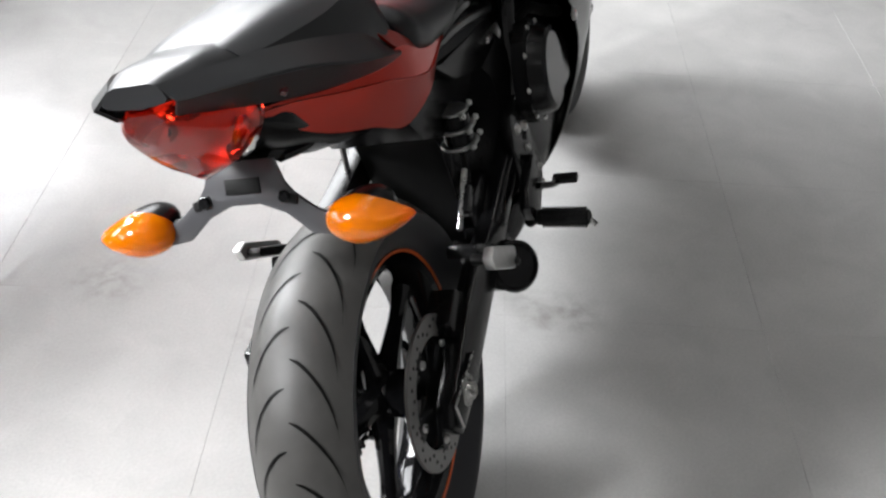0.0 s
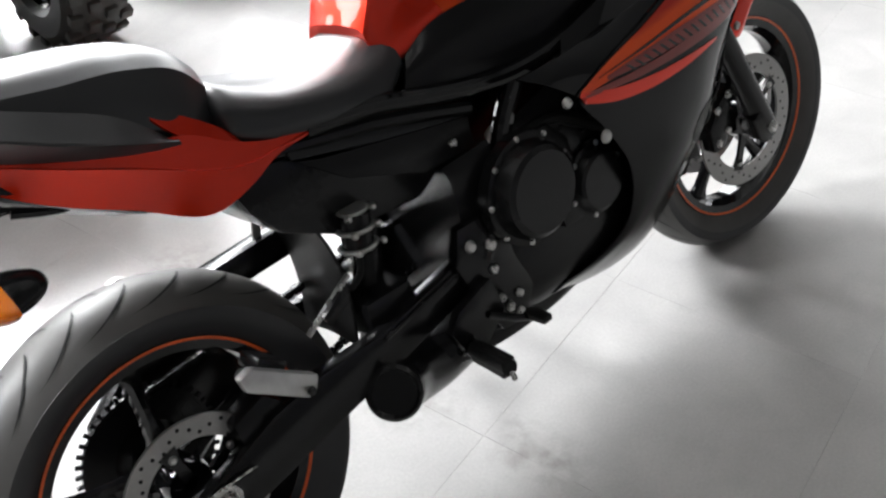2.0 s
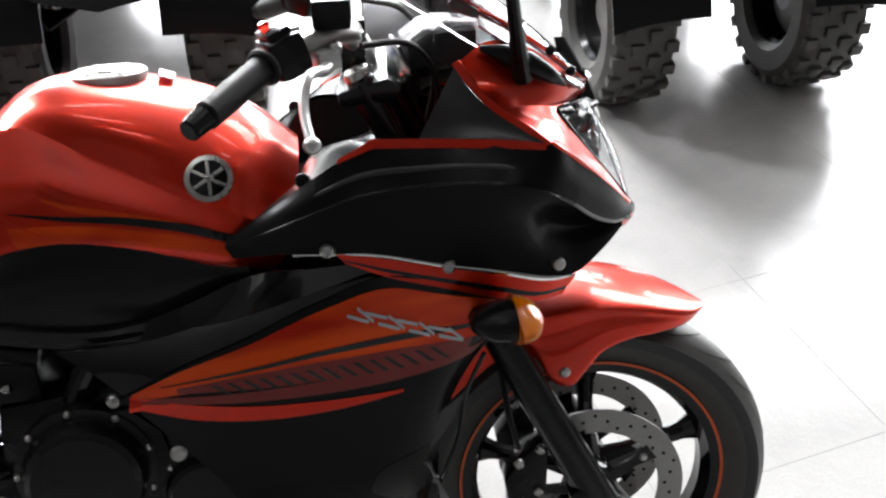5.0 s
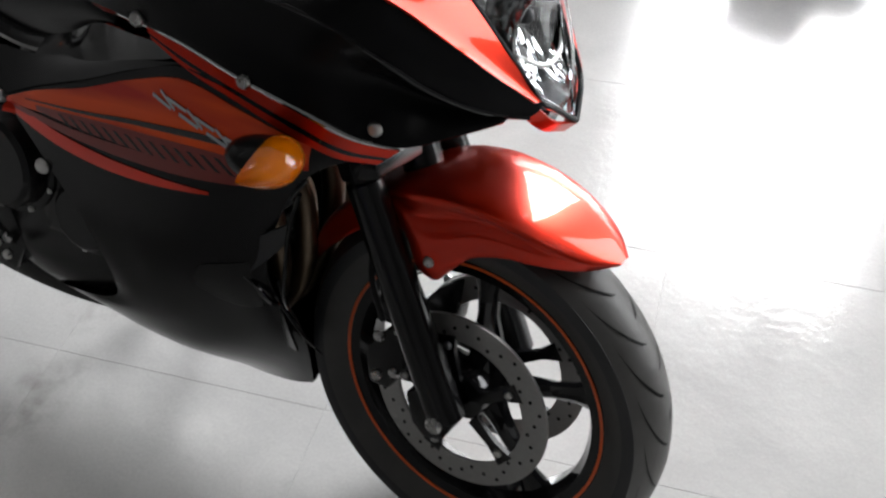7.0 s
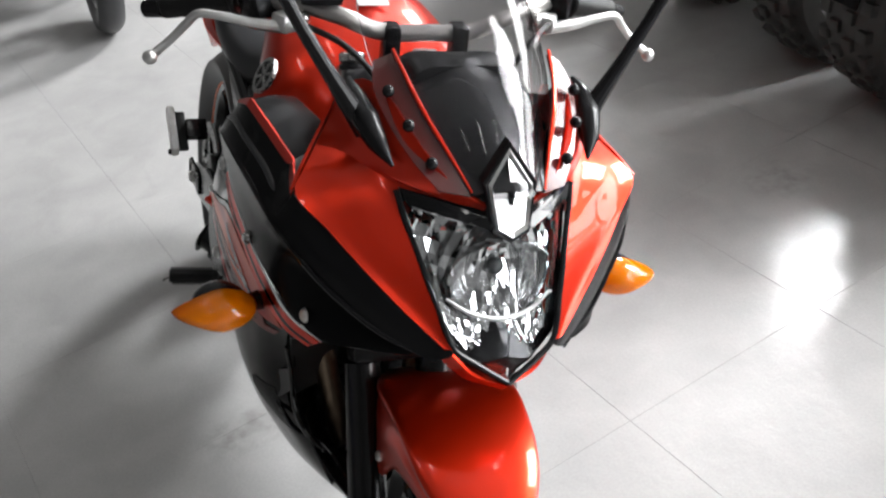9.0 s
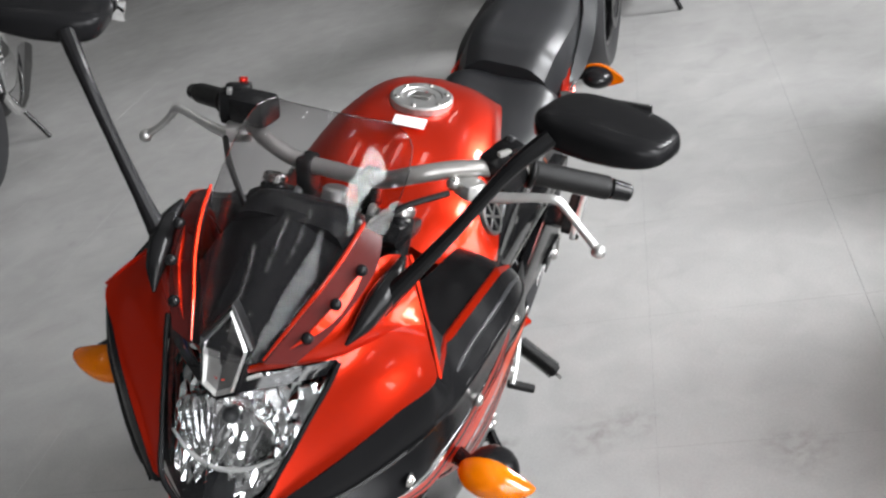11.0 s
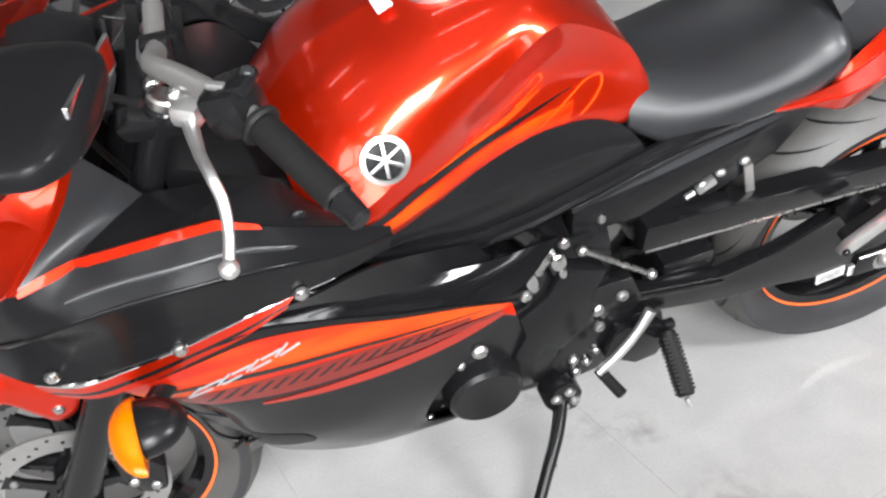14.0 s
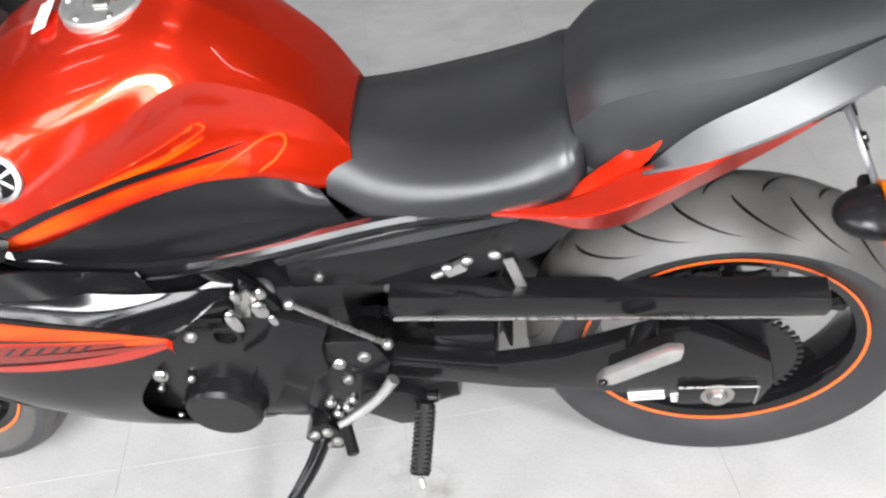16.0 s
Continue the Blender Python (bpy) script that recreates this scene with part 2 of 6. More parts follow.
def rows_mesh(g, closed=False):
    """A bmesh from a grid of points (rows x columns); closed: the columns run round."""
    bm = bmesh.new()
    r, c = len(g), len(g[0])
    vs = [[bm.verts.new(q) for q in row] for row in g]
    for a in range(r - 1):
        for k in range(c if closed else c - 1):
            try:
                bm.faces.new((vs[a][k], vs[a][(k + 1) % c], vs[a + 1][(k + 1) % c], vs[a + 1][k]))
            except ValueError:
                pass
    if closed:
        for row in (vs[0], vs[-1]):
            try:
                bm.faces.new(row)
            except ValueError:
                pass
    bmesh.ops.remove_doubles(bm, verts=bm.verts, dist=1e-5)
    bmesh.ops.recalc_face_normals(bm, faces=bm.faces)
    return bm


def patch(curves, nu=16, nv=8, thick=0.003):
    """A smooth sheet through curves that each run the same way, with thickness."""
    cs = [spl(c, nu) for c in curves]
    g = [spl([c[i] for c in cs], nv) for i in range(nu)]
    bm = rows_mesh(g)
    if thick:
        bmesh.ops.solidify(bm, geom=bm.faces[:], thickness=thick)
        bmesh.ops.recalc_face_normals(bm, faces=bm.faces)
    return bm


def hull(stations, nu=24, nr=12):
    """A closed body, alike on both sides, from half sections that run from the top middle to the bottom middle."""
    k = len(stations[0])
    lines = [spl([s[j] for s in stations], nu) for j in range(k)]
    g = []
    for i in range(nu):
        half = spl([ln[i] for ln in lines], nr)
        other = [(q[0], -q[1], q[2]) for q in half[-2:0:-1]]
        g.append([tuple(q) for q in half] + other)
    return rows_mesh(g, closed=True)


def tube(pts, r, n=20, seg=10, smooth=True):
    """A round bar along pts; r: a radius or one for each point."""
    c = spl(pts, n) if smooth else np.array(pts, float)
    n = len(c)
    rad = np.full(n, r) if np.isscalar(r) else np.interp(np.linspace(0, 1, n), np.linspace(0, 1, len(r)), r)
    t = np.gradient(c, axis=0)
    t /= np.linalg.norm(t, axis=1)[:, None] + 1e-12
    a = np.array((0, 0, 1.0)) if abs(t[0][2]) < 0.9 else np.array((1.0, 0, 0))
    g = []
    for i in range(n):
        a = a - t[i] * (a @ t[i])
        a /= np.linalg.norm(a)
        b = np.cross(t[i], a)
        g.append([tuple(c[i] + rad[i] * (math.cos(w) * a + math.sin(w) * b)) for w in np.linspace(0, 2 * math.pi, seg, endpoint=False)])
    return rows_mesh(g, closed=True)


def lathe(profile, centre, n=48, close=True):
    """A ring round the y axis from (radius, y) pairs; close: the profile closes on itself."""
    g = []
    for w in np.linspace(0, 2 * math.pi, n, endpoint=False):
        g.append([(centre[0] + r * math.cos(w), centre[1] + y, centre[2] + r * math.sin(w)) for r, y in profile])
    bm = bmesh.new()
    vs = [[bm.verts.new(q) for q in row] for row in g]
    c = len(profile)
    for i in range(n):
        for k in range(c if close else c - 1):
            bm.faces.new((vs[i][k], vs[i][(k + 1) % c], vs[(i + 1) % n][(k + 1) % c], vs[(i + 1) % n][k]))
    if not close:
        for k in (0, c - 1):
            if profile[k][0] > 1e-6:
                bm.faces.new([vs[i][k] for i in range(n)])
    bmesh.ops.remove_doubles(bm, verts=bm.verts, dist=1e-6)
    bmesh.ops.recalc_face_normals(bm, faces=bm.faces)
    return bm


def prism(outline, y0, y1, bevel=0.003, taper=1.0):
    """A plate with an outline in x and z, from y0 to y1, with worn edges."""
    bm = bmesh.new()
    cx, cz = np.mean([p[0] for p in outline]), np.mean([p[1] for p in outline])
    a = [bm.verts.new((x, y0, z)) for x, z in outline]
    b = [bm.verts.new((cx + (x - cx) * taper, y1, cz + (z - cz) * taper)) for x, z in outline]
    bm.faces.new(a)
    bm.faces.new(b[::-1])
    k = len(outline)
    for i in range(k):
        bm.faces.new((a[i], a[(i + 1) % k], b[(i + 1) % k], b[i]))
    bmesh.ops.recalc_face_normals(bm, faces=bm.faces)
    if bevel:
        bmesh.ops.bevel(bm, geom=bm.edges[:], offset=bevel, segments=2, affect="EDGES", profile=0.6, clamp_overlap=True)
    return bm


def block(centre, size, bevel=0.004, rot=(0, 0, 0)):
    bm = bmesh.new()
    bmesh.ops.create_cube(bm, size=1)
    bmesh.ops.scale(bm, vec=size, verts=bm.verts)
    if bevel:
        bmesh.ops.bevel(bm, geom=bm.edges[:], offset=bevel, segments=2, affect="EDGES", profile=0.6, clamp_overlap=True)
    bmesh.ops.transform(bm, matrix=pose(*centre, *rot), verts=bm.verts)
    return bm


def rod(p, q, r, r2=None, seg=14):
    """A round bar from p to q with slightly broken ends."""
    p, q = np.array(p, float), np.array(q, float)
    d, n = q - p, 5
    e = min(0.2 * r, 0.003)
    k = e / np.linalg.norm(d)
    r2 = r if r2 is None else r2
    pts = [p, p + d * k, p + d * 0.5, q - d * k, q]
    g = tube(pts, 1.0, 5, seg, smooth=False)
    c = [Vector(v) for v in pts]
    rad = [r - e, r, (r + r2) / 2, r2, r2 - e]
    for i, v in enumerate(g.verts):
        j = min(range(n), key=lambda a: abs((v.co - c[a]).dot(Vector(d))))
        v.co = c[j] + (v.co - c[j]) * rad[j]
    return g


def bolt_mesh(p, r=0.008, h=0.006, axis=1, side=1):
    """A domed hexagon screw head."""
    prof = [(r * 0.0, h), (r * 0.55, h), (r * 0.8, h * 0.8), (r, h * 0.35), (r * 1.02, 0), (0, 0)]
    bm = lathe([(a, b * side) for a, b in prof], p, 12, close=False)
    return bm


def blob(centre, radii, n=20, m=12, rot=(0, 0, 0), power=1.0):
    """A rounded solid with half axes radii."""
    bm = bmesh.new()
    bmesh.ops.create_uvsphere(bm, u_segments=n, v_segments=m, radius=1)
    for v in bm.verts:
        for k in range(3):
            v.co[k] = math.copysign(abs(v.co[k]) ** power, v.co[k])
    bmesh.ops.transform(bm, matrix=pose(*centre, *rot) @ Matrix.Diagonal((*radii, 1)), verts=bm.verts)
    return bm


def decal(curves, tree, side, nu=20, nv=6, proud=0.0012):
    """A thin sticker: curves of (x, z) laid onto a surface from one side."""
    cs = [spl(c, nu) for c in curves]
    g = []
    for i in range(nu):
        row = []
        for x, z in spl([c[i] for c in cs], nv):
            hit = tree.ray_cast(Vector((x, side * 0.6, z)), Vector((0, -side, 0)))
            y = hit[0].y if hit[0] else None
            row.append([x, y, z])
        g.append(row)
    known = [q[1] for row in g for q in row if q[1] is not None]
    for row in g:
        for q in row:
            q[1] = (np.median(known) if q[1] is None else q[1]) + side * proud
    bm = rows_mesh(g)
    bmesh.ops.solidify(bm, geom=bm.faces[:], thickness=0.0006)
    bmesh.ops.recalc_face_normals(bm, faces=bm.faces)
    return bm


def joined(*bms):
    out = bmesh.new()
    for b in bms:
        me = bpy.data.meshes.new("t")
        b.to_mesh(me)
        out.from_mesh(me)
        bpy.data.meshes.remove(me)
    return out


def part(name, bm, material, parent, label="", smooth=True, m=None, sharp=28):
    """Links a bmesh as one mesh object under a thing or a part."""
    if m is not None:
        bmesh.ops.transform(bm, matrix=m, verts=bm.verts)
    me = bpy.data.meshes.new(name)
    bm.normal_update()
    if smooth:
        for f in bm.faces:
            f.smooth = True
        for e in bm.edges:
            if len(e.link_faces) == 2 and e.calc_face_angle(0) > radians(sharp):
                e.smooth = False
    bm.to_mesh(me)
    bm.free()
    me.materials.append(material)
    ob = new(name, me)
    ob.parent = parent
    if label:
        ob["label"] = label
    return ob


# ---------------------------------------------------------------- the room
X0, X1, Y0, Y1, H = ROOM


def slab(name, x0, x1, y0, y1, z0, z1, material, label, category):
    bm = block(((x0 + x1) / 2, (y0 + y1) / 2, (z0 + z1) / 2), (x1 - x0, y1 - y0, z1 - z0), 0)
    ob = part(name, bm, material, None, smooth=False)
    return tagged(ob, label, category, kind="structure")


slab("wall_south", X0, X1, Y0 - 0.2, Y0, 0, H, WALL, "pale painted block wall of the showroom", "wall")
slab("wall_west", X0 - 0.2, X0, Y0 - 0.2, Y1 + 0.2, 0, H, WALL, "pale painted block wall of the showroom", "wall")
slab("wall_east", X1, X1 + 0.2, Y0 - 0.2, Y1 + 0.2, 0, H, WALL, "pale painted block wall of the showroom", "wall")
slab("ceiling", X0 - 0.2, X1 + 0.2, Y0 - 0.2, Y1 + 0.2, H, H + 0.15, CEIL, "plain grey showroom ceiling", "ceiling")
wall_n = tagged(new("wall_north"), "pale painted block wall with windows and an added low glass front", "wall", kind="structure")
HOLES = (WIN, WIN2, SIDE, FRONT_FILL)
edges = sorted({X0, X1, *(e for h in HOLES for e in h[:2])})
for x0, x1 in zip(edges, edges[1:]):
    z = 0.0
    for h in sorted((h for h in HOLES if h[0] <= x0 and x1 <= h[1]), key=lambda h: h[2]):
        part("wall_panel", block(((x0 + x1) / 2, Y1 + 0.1, (z + h[2]) / 2), (x1 - x0, 0.2, h[2] - z), 0), WALL, wall_n, smooth=False)
        z = h[3]
    part("wall_panel", block(((x0 + x1) / 2, Y1 + 0.1, (z + H) / 2), (x1 - x0, 0.2, H - z), 0), WALL, wall_n, smooth=False)


def glazing(name, box, bays, label):
    """A framed window with upright bars and panes, set in the north wall."""
    w = tagged(new(name), label, "window", kind="structure")
    w.location = ((box[0] + box[1]) / 2, Y1 + 0.1, box[2])
    ww, wh = box[1] - box[0], box[3] - box[2]
    for k in range(bays + 1):
        x = -ww / 2 + 0.03 + (ww - 0.06) * k / bays
        part("window_mullion", block((x, 0.02, wh / 2), (0.06, 0.08, wh), 0.004), GREYPL, w)
    for z in (0.03, wh - 0.03):
        part("window_rail", block((0, 0.02, z), (ww - 0.12, 0.076, 0.06), 0.004), GREYPL, w)
    for k in range(bays):
        x = -ww / 2 + ww * (k + 0.5) / bays
        pane = part("pane", block((x, 0.03, wh / 2), (ww / bays - 0.06, 0.006, wh - 0.12), 0), CLEAR, w, smooth=False)
        pane.visible_shadow = False


glazing("window_1", WIN, 1, "tall bright window in the showroom wall")
glazing("window_4", WIN2, 3, "tall bright window in the showroom wall")
glazing("window_3", SIDE, 1, "small bright window near the ceiling")
glazing("fill_glazing", FRONT_FILL, 5, "unseen low glass front added to light the seats")

LAMPS = [(x, y) for y in (-0.8, 1.2, 3.4) for x in (-4.2, -0.6, 3.0)]
lamp0 = tagged(new("ceiling_light"), "long fluorescent ceiling light with a white diffuser", "ceiling light", "ceiling lights")
part("housing", block((0, 0, -0.03), (1.3, 0.2, 0.05), 0.008), CEIL, lamp0)
part("diffuser", block((0, 0, -0.075), (1.24, 0.14, 0.036), 0.012), TUBE, lamp0, "glowing white diffuser")
lamp0.location = (LAMPS[0][0], LAMPS[0][1], H)
for x, y in LAMPS[1:]:
    copy_thing(lamp0, pose(x, y, H))

# ---------------------------------------------------------------- the red motorcycle
LEAN = 17.3
BIKE = pose(0, 0, 0.004, -LEAN, 0, 0)
bike = tagged(new("motorcycle"), "red and black sport motorcycle leaning on its side stand", "motorcycle")
bike.matrix_world = BIKE
# the front end, turned a little to the right about the steering head
PIVOT, AXIS = Vector((0.50, 0, 0.80)), Vector((-0.42, 0, 0.91)).normalized()
STEER = Matrix.Translation(PIVOT) @ Matrix.Rotation(radians(-6.0), 4, AXIS) @ Matrix.Translation(-PIVOT)
RA, FA = (-0.730, 0.002, 0.319), (0.729, 0.0, 0.306)


def tyre_profile(rim, outer, half, crown, bead=0.62):
    """The section of a tyre: bead, sidewall, round tread."""
    pts = [(rim, half * bead), (rim + 0.012, half * (bead + .12)), (rim + (outer - rim) * 0.45, half * 0.97)]
    for a in np.linspace(0, 1, 9):
        y = half * (1 - 2 * a)
        pts.append((outer - crown * (abs(1 - 2 * a)) ** 2.2, y * 0.985))
    pts += [(rim + (outer - rim) * 0.45, -half * 0.97), (rim + 0.012, -half * (bead + .12)), (rim, -half * bead)]
    return pts


def groove(centre, outer, half, crown, a0, a1, s0, s1, w=0.0034):
    """A curved cut in the tread, a shade above the rubber, from across-place s0 to s1."""
    pts = []
    for k in np.linspace(0, 1, 9):
        s, a = s0 + (s1 - s0) * math.sin(k * math.pi / 2), a0 + (a1 - a0) * k**1.5
        r = outer - crown * abs(s) ** 2.2 + 0.0004
        pts.append(((centre[0] + r * math.cos(a), centre[1] + s * half, centre[2] + r * math.sin(a)), r, a, s))
    g = []
    for (p, r, a, s), wid in zip(pts, np.r_[0.3, 0.8, 1, 1, 1, 1, 1, 0.7, 0.2] * w):
        da = wid / r
        g.append([(centre[0] + r * math.cos(a + da * e), p[1], centre[2] + r * math.sin(a + da * e)) for e in (-1, 1)])
    return g


def wheel(name, centre, outer, half, crown, m, spokes, hub_half, label, bead=0.62):
    """A cast wheel with its tyre, rim stripes and tread cuts."""
    rim_r = 0.2225
    x, _, z = centre
    prof = [(rim_r + 0.004, half * bead * 1.03), (rim_r + 0.001, half * bead * 1.06), (rim_r - 0.018, half * bead * .97), (rim_r - 0.03, half * 0.25),
            (rim_r - 0.03, -half * 0.25), (rim_r - 0.018, -half * bead * .97), (rim_r + 0.001, -half * bead * 1.06), (rim_r + 0.004, -half * bead * 1.03), (rim_r - 0.008, -half * 0.3), (rim_r - 0.008, half * 0.3)]
    w = part(name, lathe(prof, centre, 72), GLOSS, bike, label, m=m)
    sec = tyre_profile(rim_r + 0.002, outer, half, crown, bead)
    part("tyre", lathe(sec, centre, 96), RUBBER, w, "black road tyre with curved tread cuts", m=m, sharp=40)
    for band in (sec[:4], sec[-4:]):
        side = rows_mesh([[(x + (r + .0006) * math.cos(v), centre[1] + y * 1.004, z + (r + .0006) * math.sin(v)) for r, y in band] for v in np.linspace(0, 2 * math.pi, 97)])
        bmesh.ops.remove_doubles(side, verts=side.verts, dist=1e-6)
        bmesh.ops.solidify(side, geom=side.faces[:], thickness=.0004)
        bmesh.ops.recalc_face_normals(side, faces=side.faces)
        part("sidewall", side, SIDEWALL, w, "dark tyre sidewall", m=m, sharp=40)
    for s in (1, -1):
        ring = [(rim_r + 0.0024, s * half * bead * 1.056), (rim_r - 0.0024, s * half * bead * 1.035), (rim_r - 0.0024, s * half * bead * 1.07), (rim_r + 0.0024, s * half * bead * 1.10)]
        part("rim_stripe", lathe(ring, centre, 96), RIMLINE, w, "thin orange stripe round the rim", m=m)
    part("hub", lathe([(0.012, hub_half), (0.036, hub_half), (0.04, hub_half * 0.7), (0.034, 0), (0.04, -hub_half * 0.7), (0.036, -hub_half), (0.012, -hub_half)], centre, 32), GLOSS, w, m=m)
    for k in range(spokes):
        a = 2 * math.pi * k / spokes + 0.35
        c, s_ = math.cos(a), math.sin(a)
        g = []
        for r, wd, th in ((0.03, 0.026, 0.024), (0.07, 0.017, 0.018), (0.13, 0.013, 0.014), (0.17, 0.016, 0.015), (0.192, 0.026, 0.018)):
            ring = []
            for q in np.linspace(0, 2 * math.pi, 10, endpoint=False):
                u, v = wd * math.cos(q), th * math.sin(q)
                ring.append((x + r * c - u * s_, centre[1] + v, z + r * s_ + u * c))
            g.append(ring)
        part("spoke", rows_mesh(g, closed=True), GLOSS, w, m=m)
    cuts = bmesh.new()
    n = 24
    for k in range(n):
        a = 2 * math.pi * k / n
        for s0, s1, da, off in ((0.04, 0.80, 0.36, 0.0), (-0.04, -0.80, 0.36, 0.14)):
            g = groove(centre, outer, half, crown, a + off, a + off + da, s0, s1)
            vs = [[cuts.verts.new(q) for q in r] for r in g]
            for i in range(len(vs) - 1):
                cuts.faces.new((vs[i][0], vs[i][1], vs[i + 1][1], vs[i + 1][0]))
    bmesh.ops.solidify(cuts, geom=cuts.faces[:], thickness=0.0005)
    tagged(part("tread_pattern", cuts, SOFTRUB, w, "dark curved tread cuts", m=m), kind="stuff")
    return w


def brake_disc(parent, centre, y, r_out, r_in, m, holes=True):
    x, _, z = centre
    d = part("brake_disc", lathe([(r_out, 0.0025), (r_out, -0.0025), (r_in, -0.0025), (r_in, 0.0025)], (x, y, z), 96), DISC, parent, "drilled steel brake disc", m=m)
    if holes:
        dots = []
        for k in range(40):
            a = 2 * math.pi * k / 40
            r = r_in + (r_out - r_in) * (0.25, 0.5, 0.75, 0.5)[k % 4]
            dots.append(lathe([(0.0, 0.0031), (0.0032, 0.0031), (0.0032, -0.0031), (0.0, -0.0031)], (x + r * math.cos(a), y, z + r * math.sin(a)), 10, close=False))
        tagged(part("drilling_pattern", joined(*dots), SOFTRUB, d, m=m), kind="stuff")
    for k in range(5):
        a = 2 * math.pi * k / 5 + 0.6
        c, s_ = math.cos(a), math.sin(a)
        arm = [(0.035, 0.010), (r_in * 0.75, 0.008), (r_in + 0.006, 0.016)]
        g = []
        for r, wd in arm:
            g.append([(x + r * c - u * s_, y + v, z + r * s_ + u * c) for u, v in ((-wd, -0.004), (wd, -0.004), (wd, 0.004), (-wd, 0.004))])
        part("disc_carrier_arm", rows_mesh(g, closed=True), FRAME, d, m=m)
        part("disc_bolt", bolt_mesh((x + r_in * 0.9 * c, y + 0.004 * (1 if y > 0 else -1), z + r_in * 0.9 * s_), 0.007, 0.005, side=1 if y > 0 else -1), STEEL, d, m=m)
    return d


fw = wheel("front_wheel", FA, 0.305, 0.060, 0.026, STEER, 5, 0.055, "black cast front wheel with an orange rim stripe")
rw = wheel("rear_wheel", RA, 0.313, 0.079, 0.036, None, 5, 0.062, "black cast rear wheel with an orange rim stripe", 0.58)
for y in (0.062, -0.062):
    brake_disc(fw, FA, y, 0.149, 0.108, STEER)
brake_disc(rw, RA, -0.088, 0.122, 0.088, None)

# fork
for s in (1, -1):
    leg = part("fork_leg", rod((FA[0] + 0.005, s * 0.105, FA[2] - 0.005), (0.565, s * 0.105, 0.64), 0.030, 0.027, 20), FRAME, bike, "black fork slider", m=STEER)
    part("fork_tube", rod((0.568, s * 0.105, 0.635), (0.392, s * 0.105, 1.03), 0.0205, seg=18), FRAME, leg, "black fork tube", m=STEER)
    part("fork_cap", rod((0.392, s * 0.105, 1.03), (0.386, s * 0.105, 1.044), 0.019, seg=16), STEEL, leg, "bright fork cap", m=STEER)
    part("axle_bolt", bolt_mesh((FA[0], s * 0.132, FA[2]), 0.014, 0.008, side=s), STEEL, leg, m=STEER)
    foot = [(0.745, 0.285), (0.735, 0.335), (0.70, 0.36), (0.675, 0.34), (0.69, 0.29), (0.715, 0.272)]
    part("fork_foot", prism([(x, z) for x, z in foot], s * 0.082, s * 0.132, 0.006), FRAME, leg, m=STEER)
    # caliper behind the leg
    cal = part("brake_caliper", prism([(0.61, 0.40), (0.65, 0.43), (0.645, 0.34), (0.62, 0.29), (0.585, 0.29), (0.575, 0.35)], s * 0.045, s * 0.095, 0.008), ENGINE, bike, "dark brake caliper with bright bolts", m=STEER)
    for x, z in ((0.60, 0.385), (0.60, 0.31), (0.635, 0.41), (0.63, 0.33)):
        part("caliper_bolt", bolt_mesh((x, s * 0.095, z), 0.009, 0.006, side=s), STEEL, cal, m=STEER)
    part("brake_hose", tube([(0.60, s * 0.088, 0.41), (0.585, s * 0.10, 0.48), (0.57, s * 0.075, 0.58), (0.52, s * 0.05, 0.70)], 0.005, 18, 8), SOFTRUB, bike, "black brake hose", m=STEER)

# front fender: an arch over the wheel
fend = []
for deg, rt, rs, hw, dip in ((58, 0.352, 0.350, 0.012, 0), (63, 0.350, 0.328, 0.052, 0), (72, 0.350, 0.306, 0.078, .3), (80, 0.352, 0.294, 0.088, .7), (89, 0.355, 0.272, 0.093, 1), (96, 0.357, 0.240, 0.096, 1), (102, 0.357, 0.222, 0.097, 1), (107, 0.357, 0.232, 0.096, 1),
                             (111, 0.356, 0.290, 0.090, .8), (118, 0.352, 0.304, 0.079, .3), (130, 0.346, 0.300, 0.070, 0), (146, 0.338, 0.305, 0.060, 0), (158, 0.334, 0.318, 0.035, 0)):
    a = radians(deg)
    row = []
    for t in np.linspace(-1, 1, 57):
        k = abs(t)
        shape = rt - rs
        drop = min(0.011, shape * .4)
        r = rt - drop * (k / .62) ** 2.4 if k < .62 else rt - drop - (shape - drop) * ((k - .62) / .38) ** 1.15
        channel = max(0, 1 - abs(k - .73) / .09) * dip
        y = math.sin(max(-1, min(1, t / .66)) * math.pi / 2) * hw * (1 - .085 * channel)
        row.append((r, y))
    skin = [(FA[0] + r * math.cos(a), y, FA[2] + r * math.sin(a)) for r, y in row]
    inside = [(FA[0] + (r - .003) * math.cos(a), y * .97, FA[2] + (r - .003) * math.sin(a)) for r, y in row[::-1]]
    fend.append(skin + inside)
fl = [spl([f[j] for f in fend], 56) for j in range(114)]
fb = rows_mesh([[fl[j][i] for j in range(114)] for i in range(56)], closed=True)
bmesh.ops.recalc_face_normals(fb, faces=fb.faces)
fender = part("front_fender", fb, RED, bike, "glossy red front fender", m=STEER, sharp=75)
for s in (1, -1):
    part("fender_bolt", bolt_mesh((0.674, s * 0.096, 0.548), 0.009, 0.006, side=s), STEEL, fender, m=STEER)

def sided(curve, s):
    return [(x, s * y, z) for x, y, z in curve]


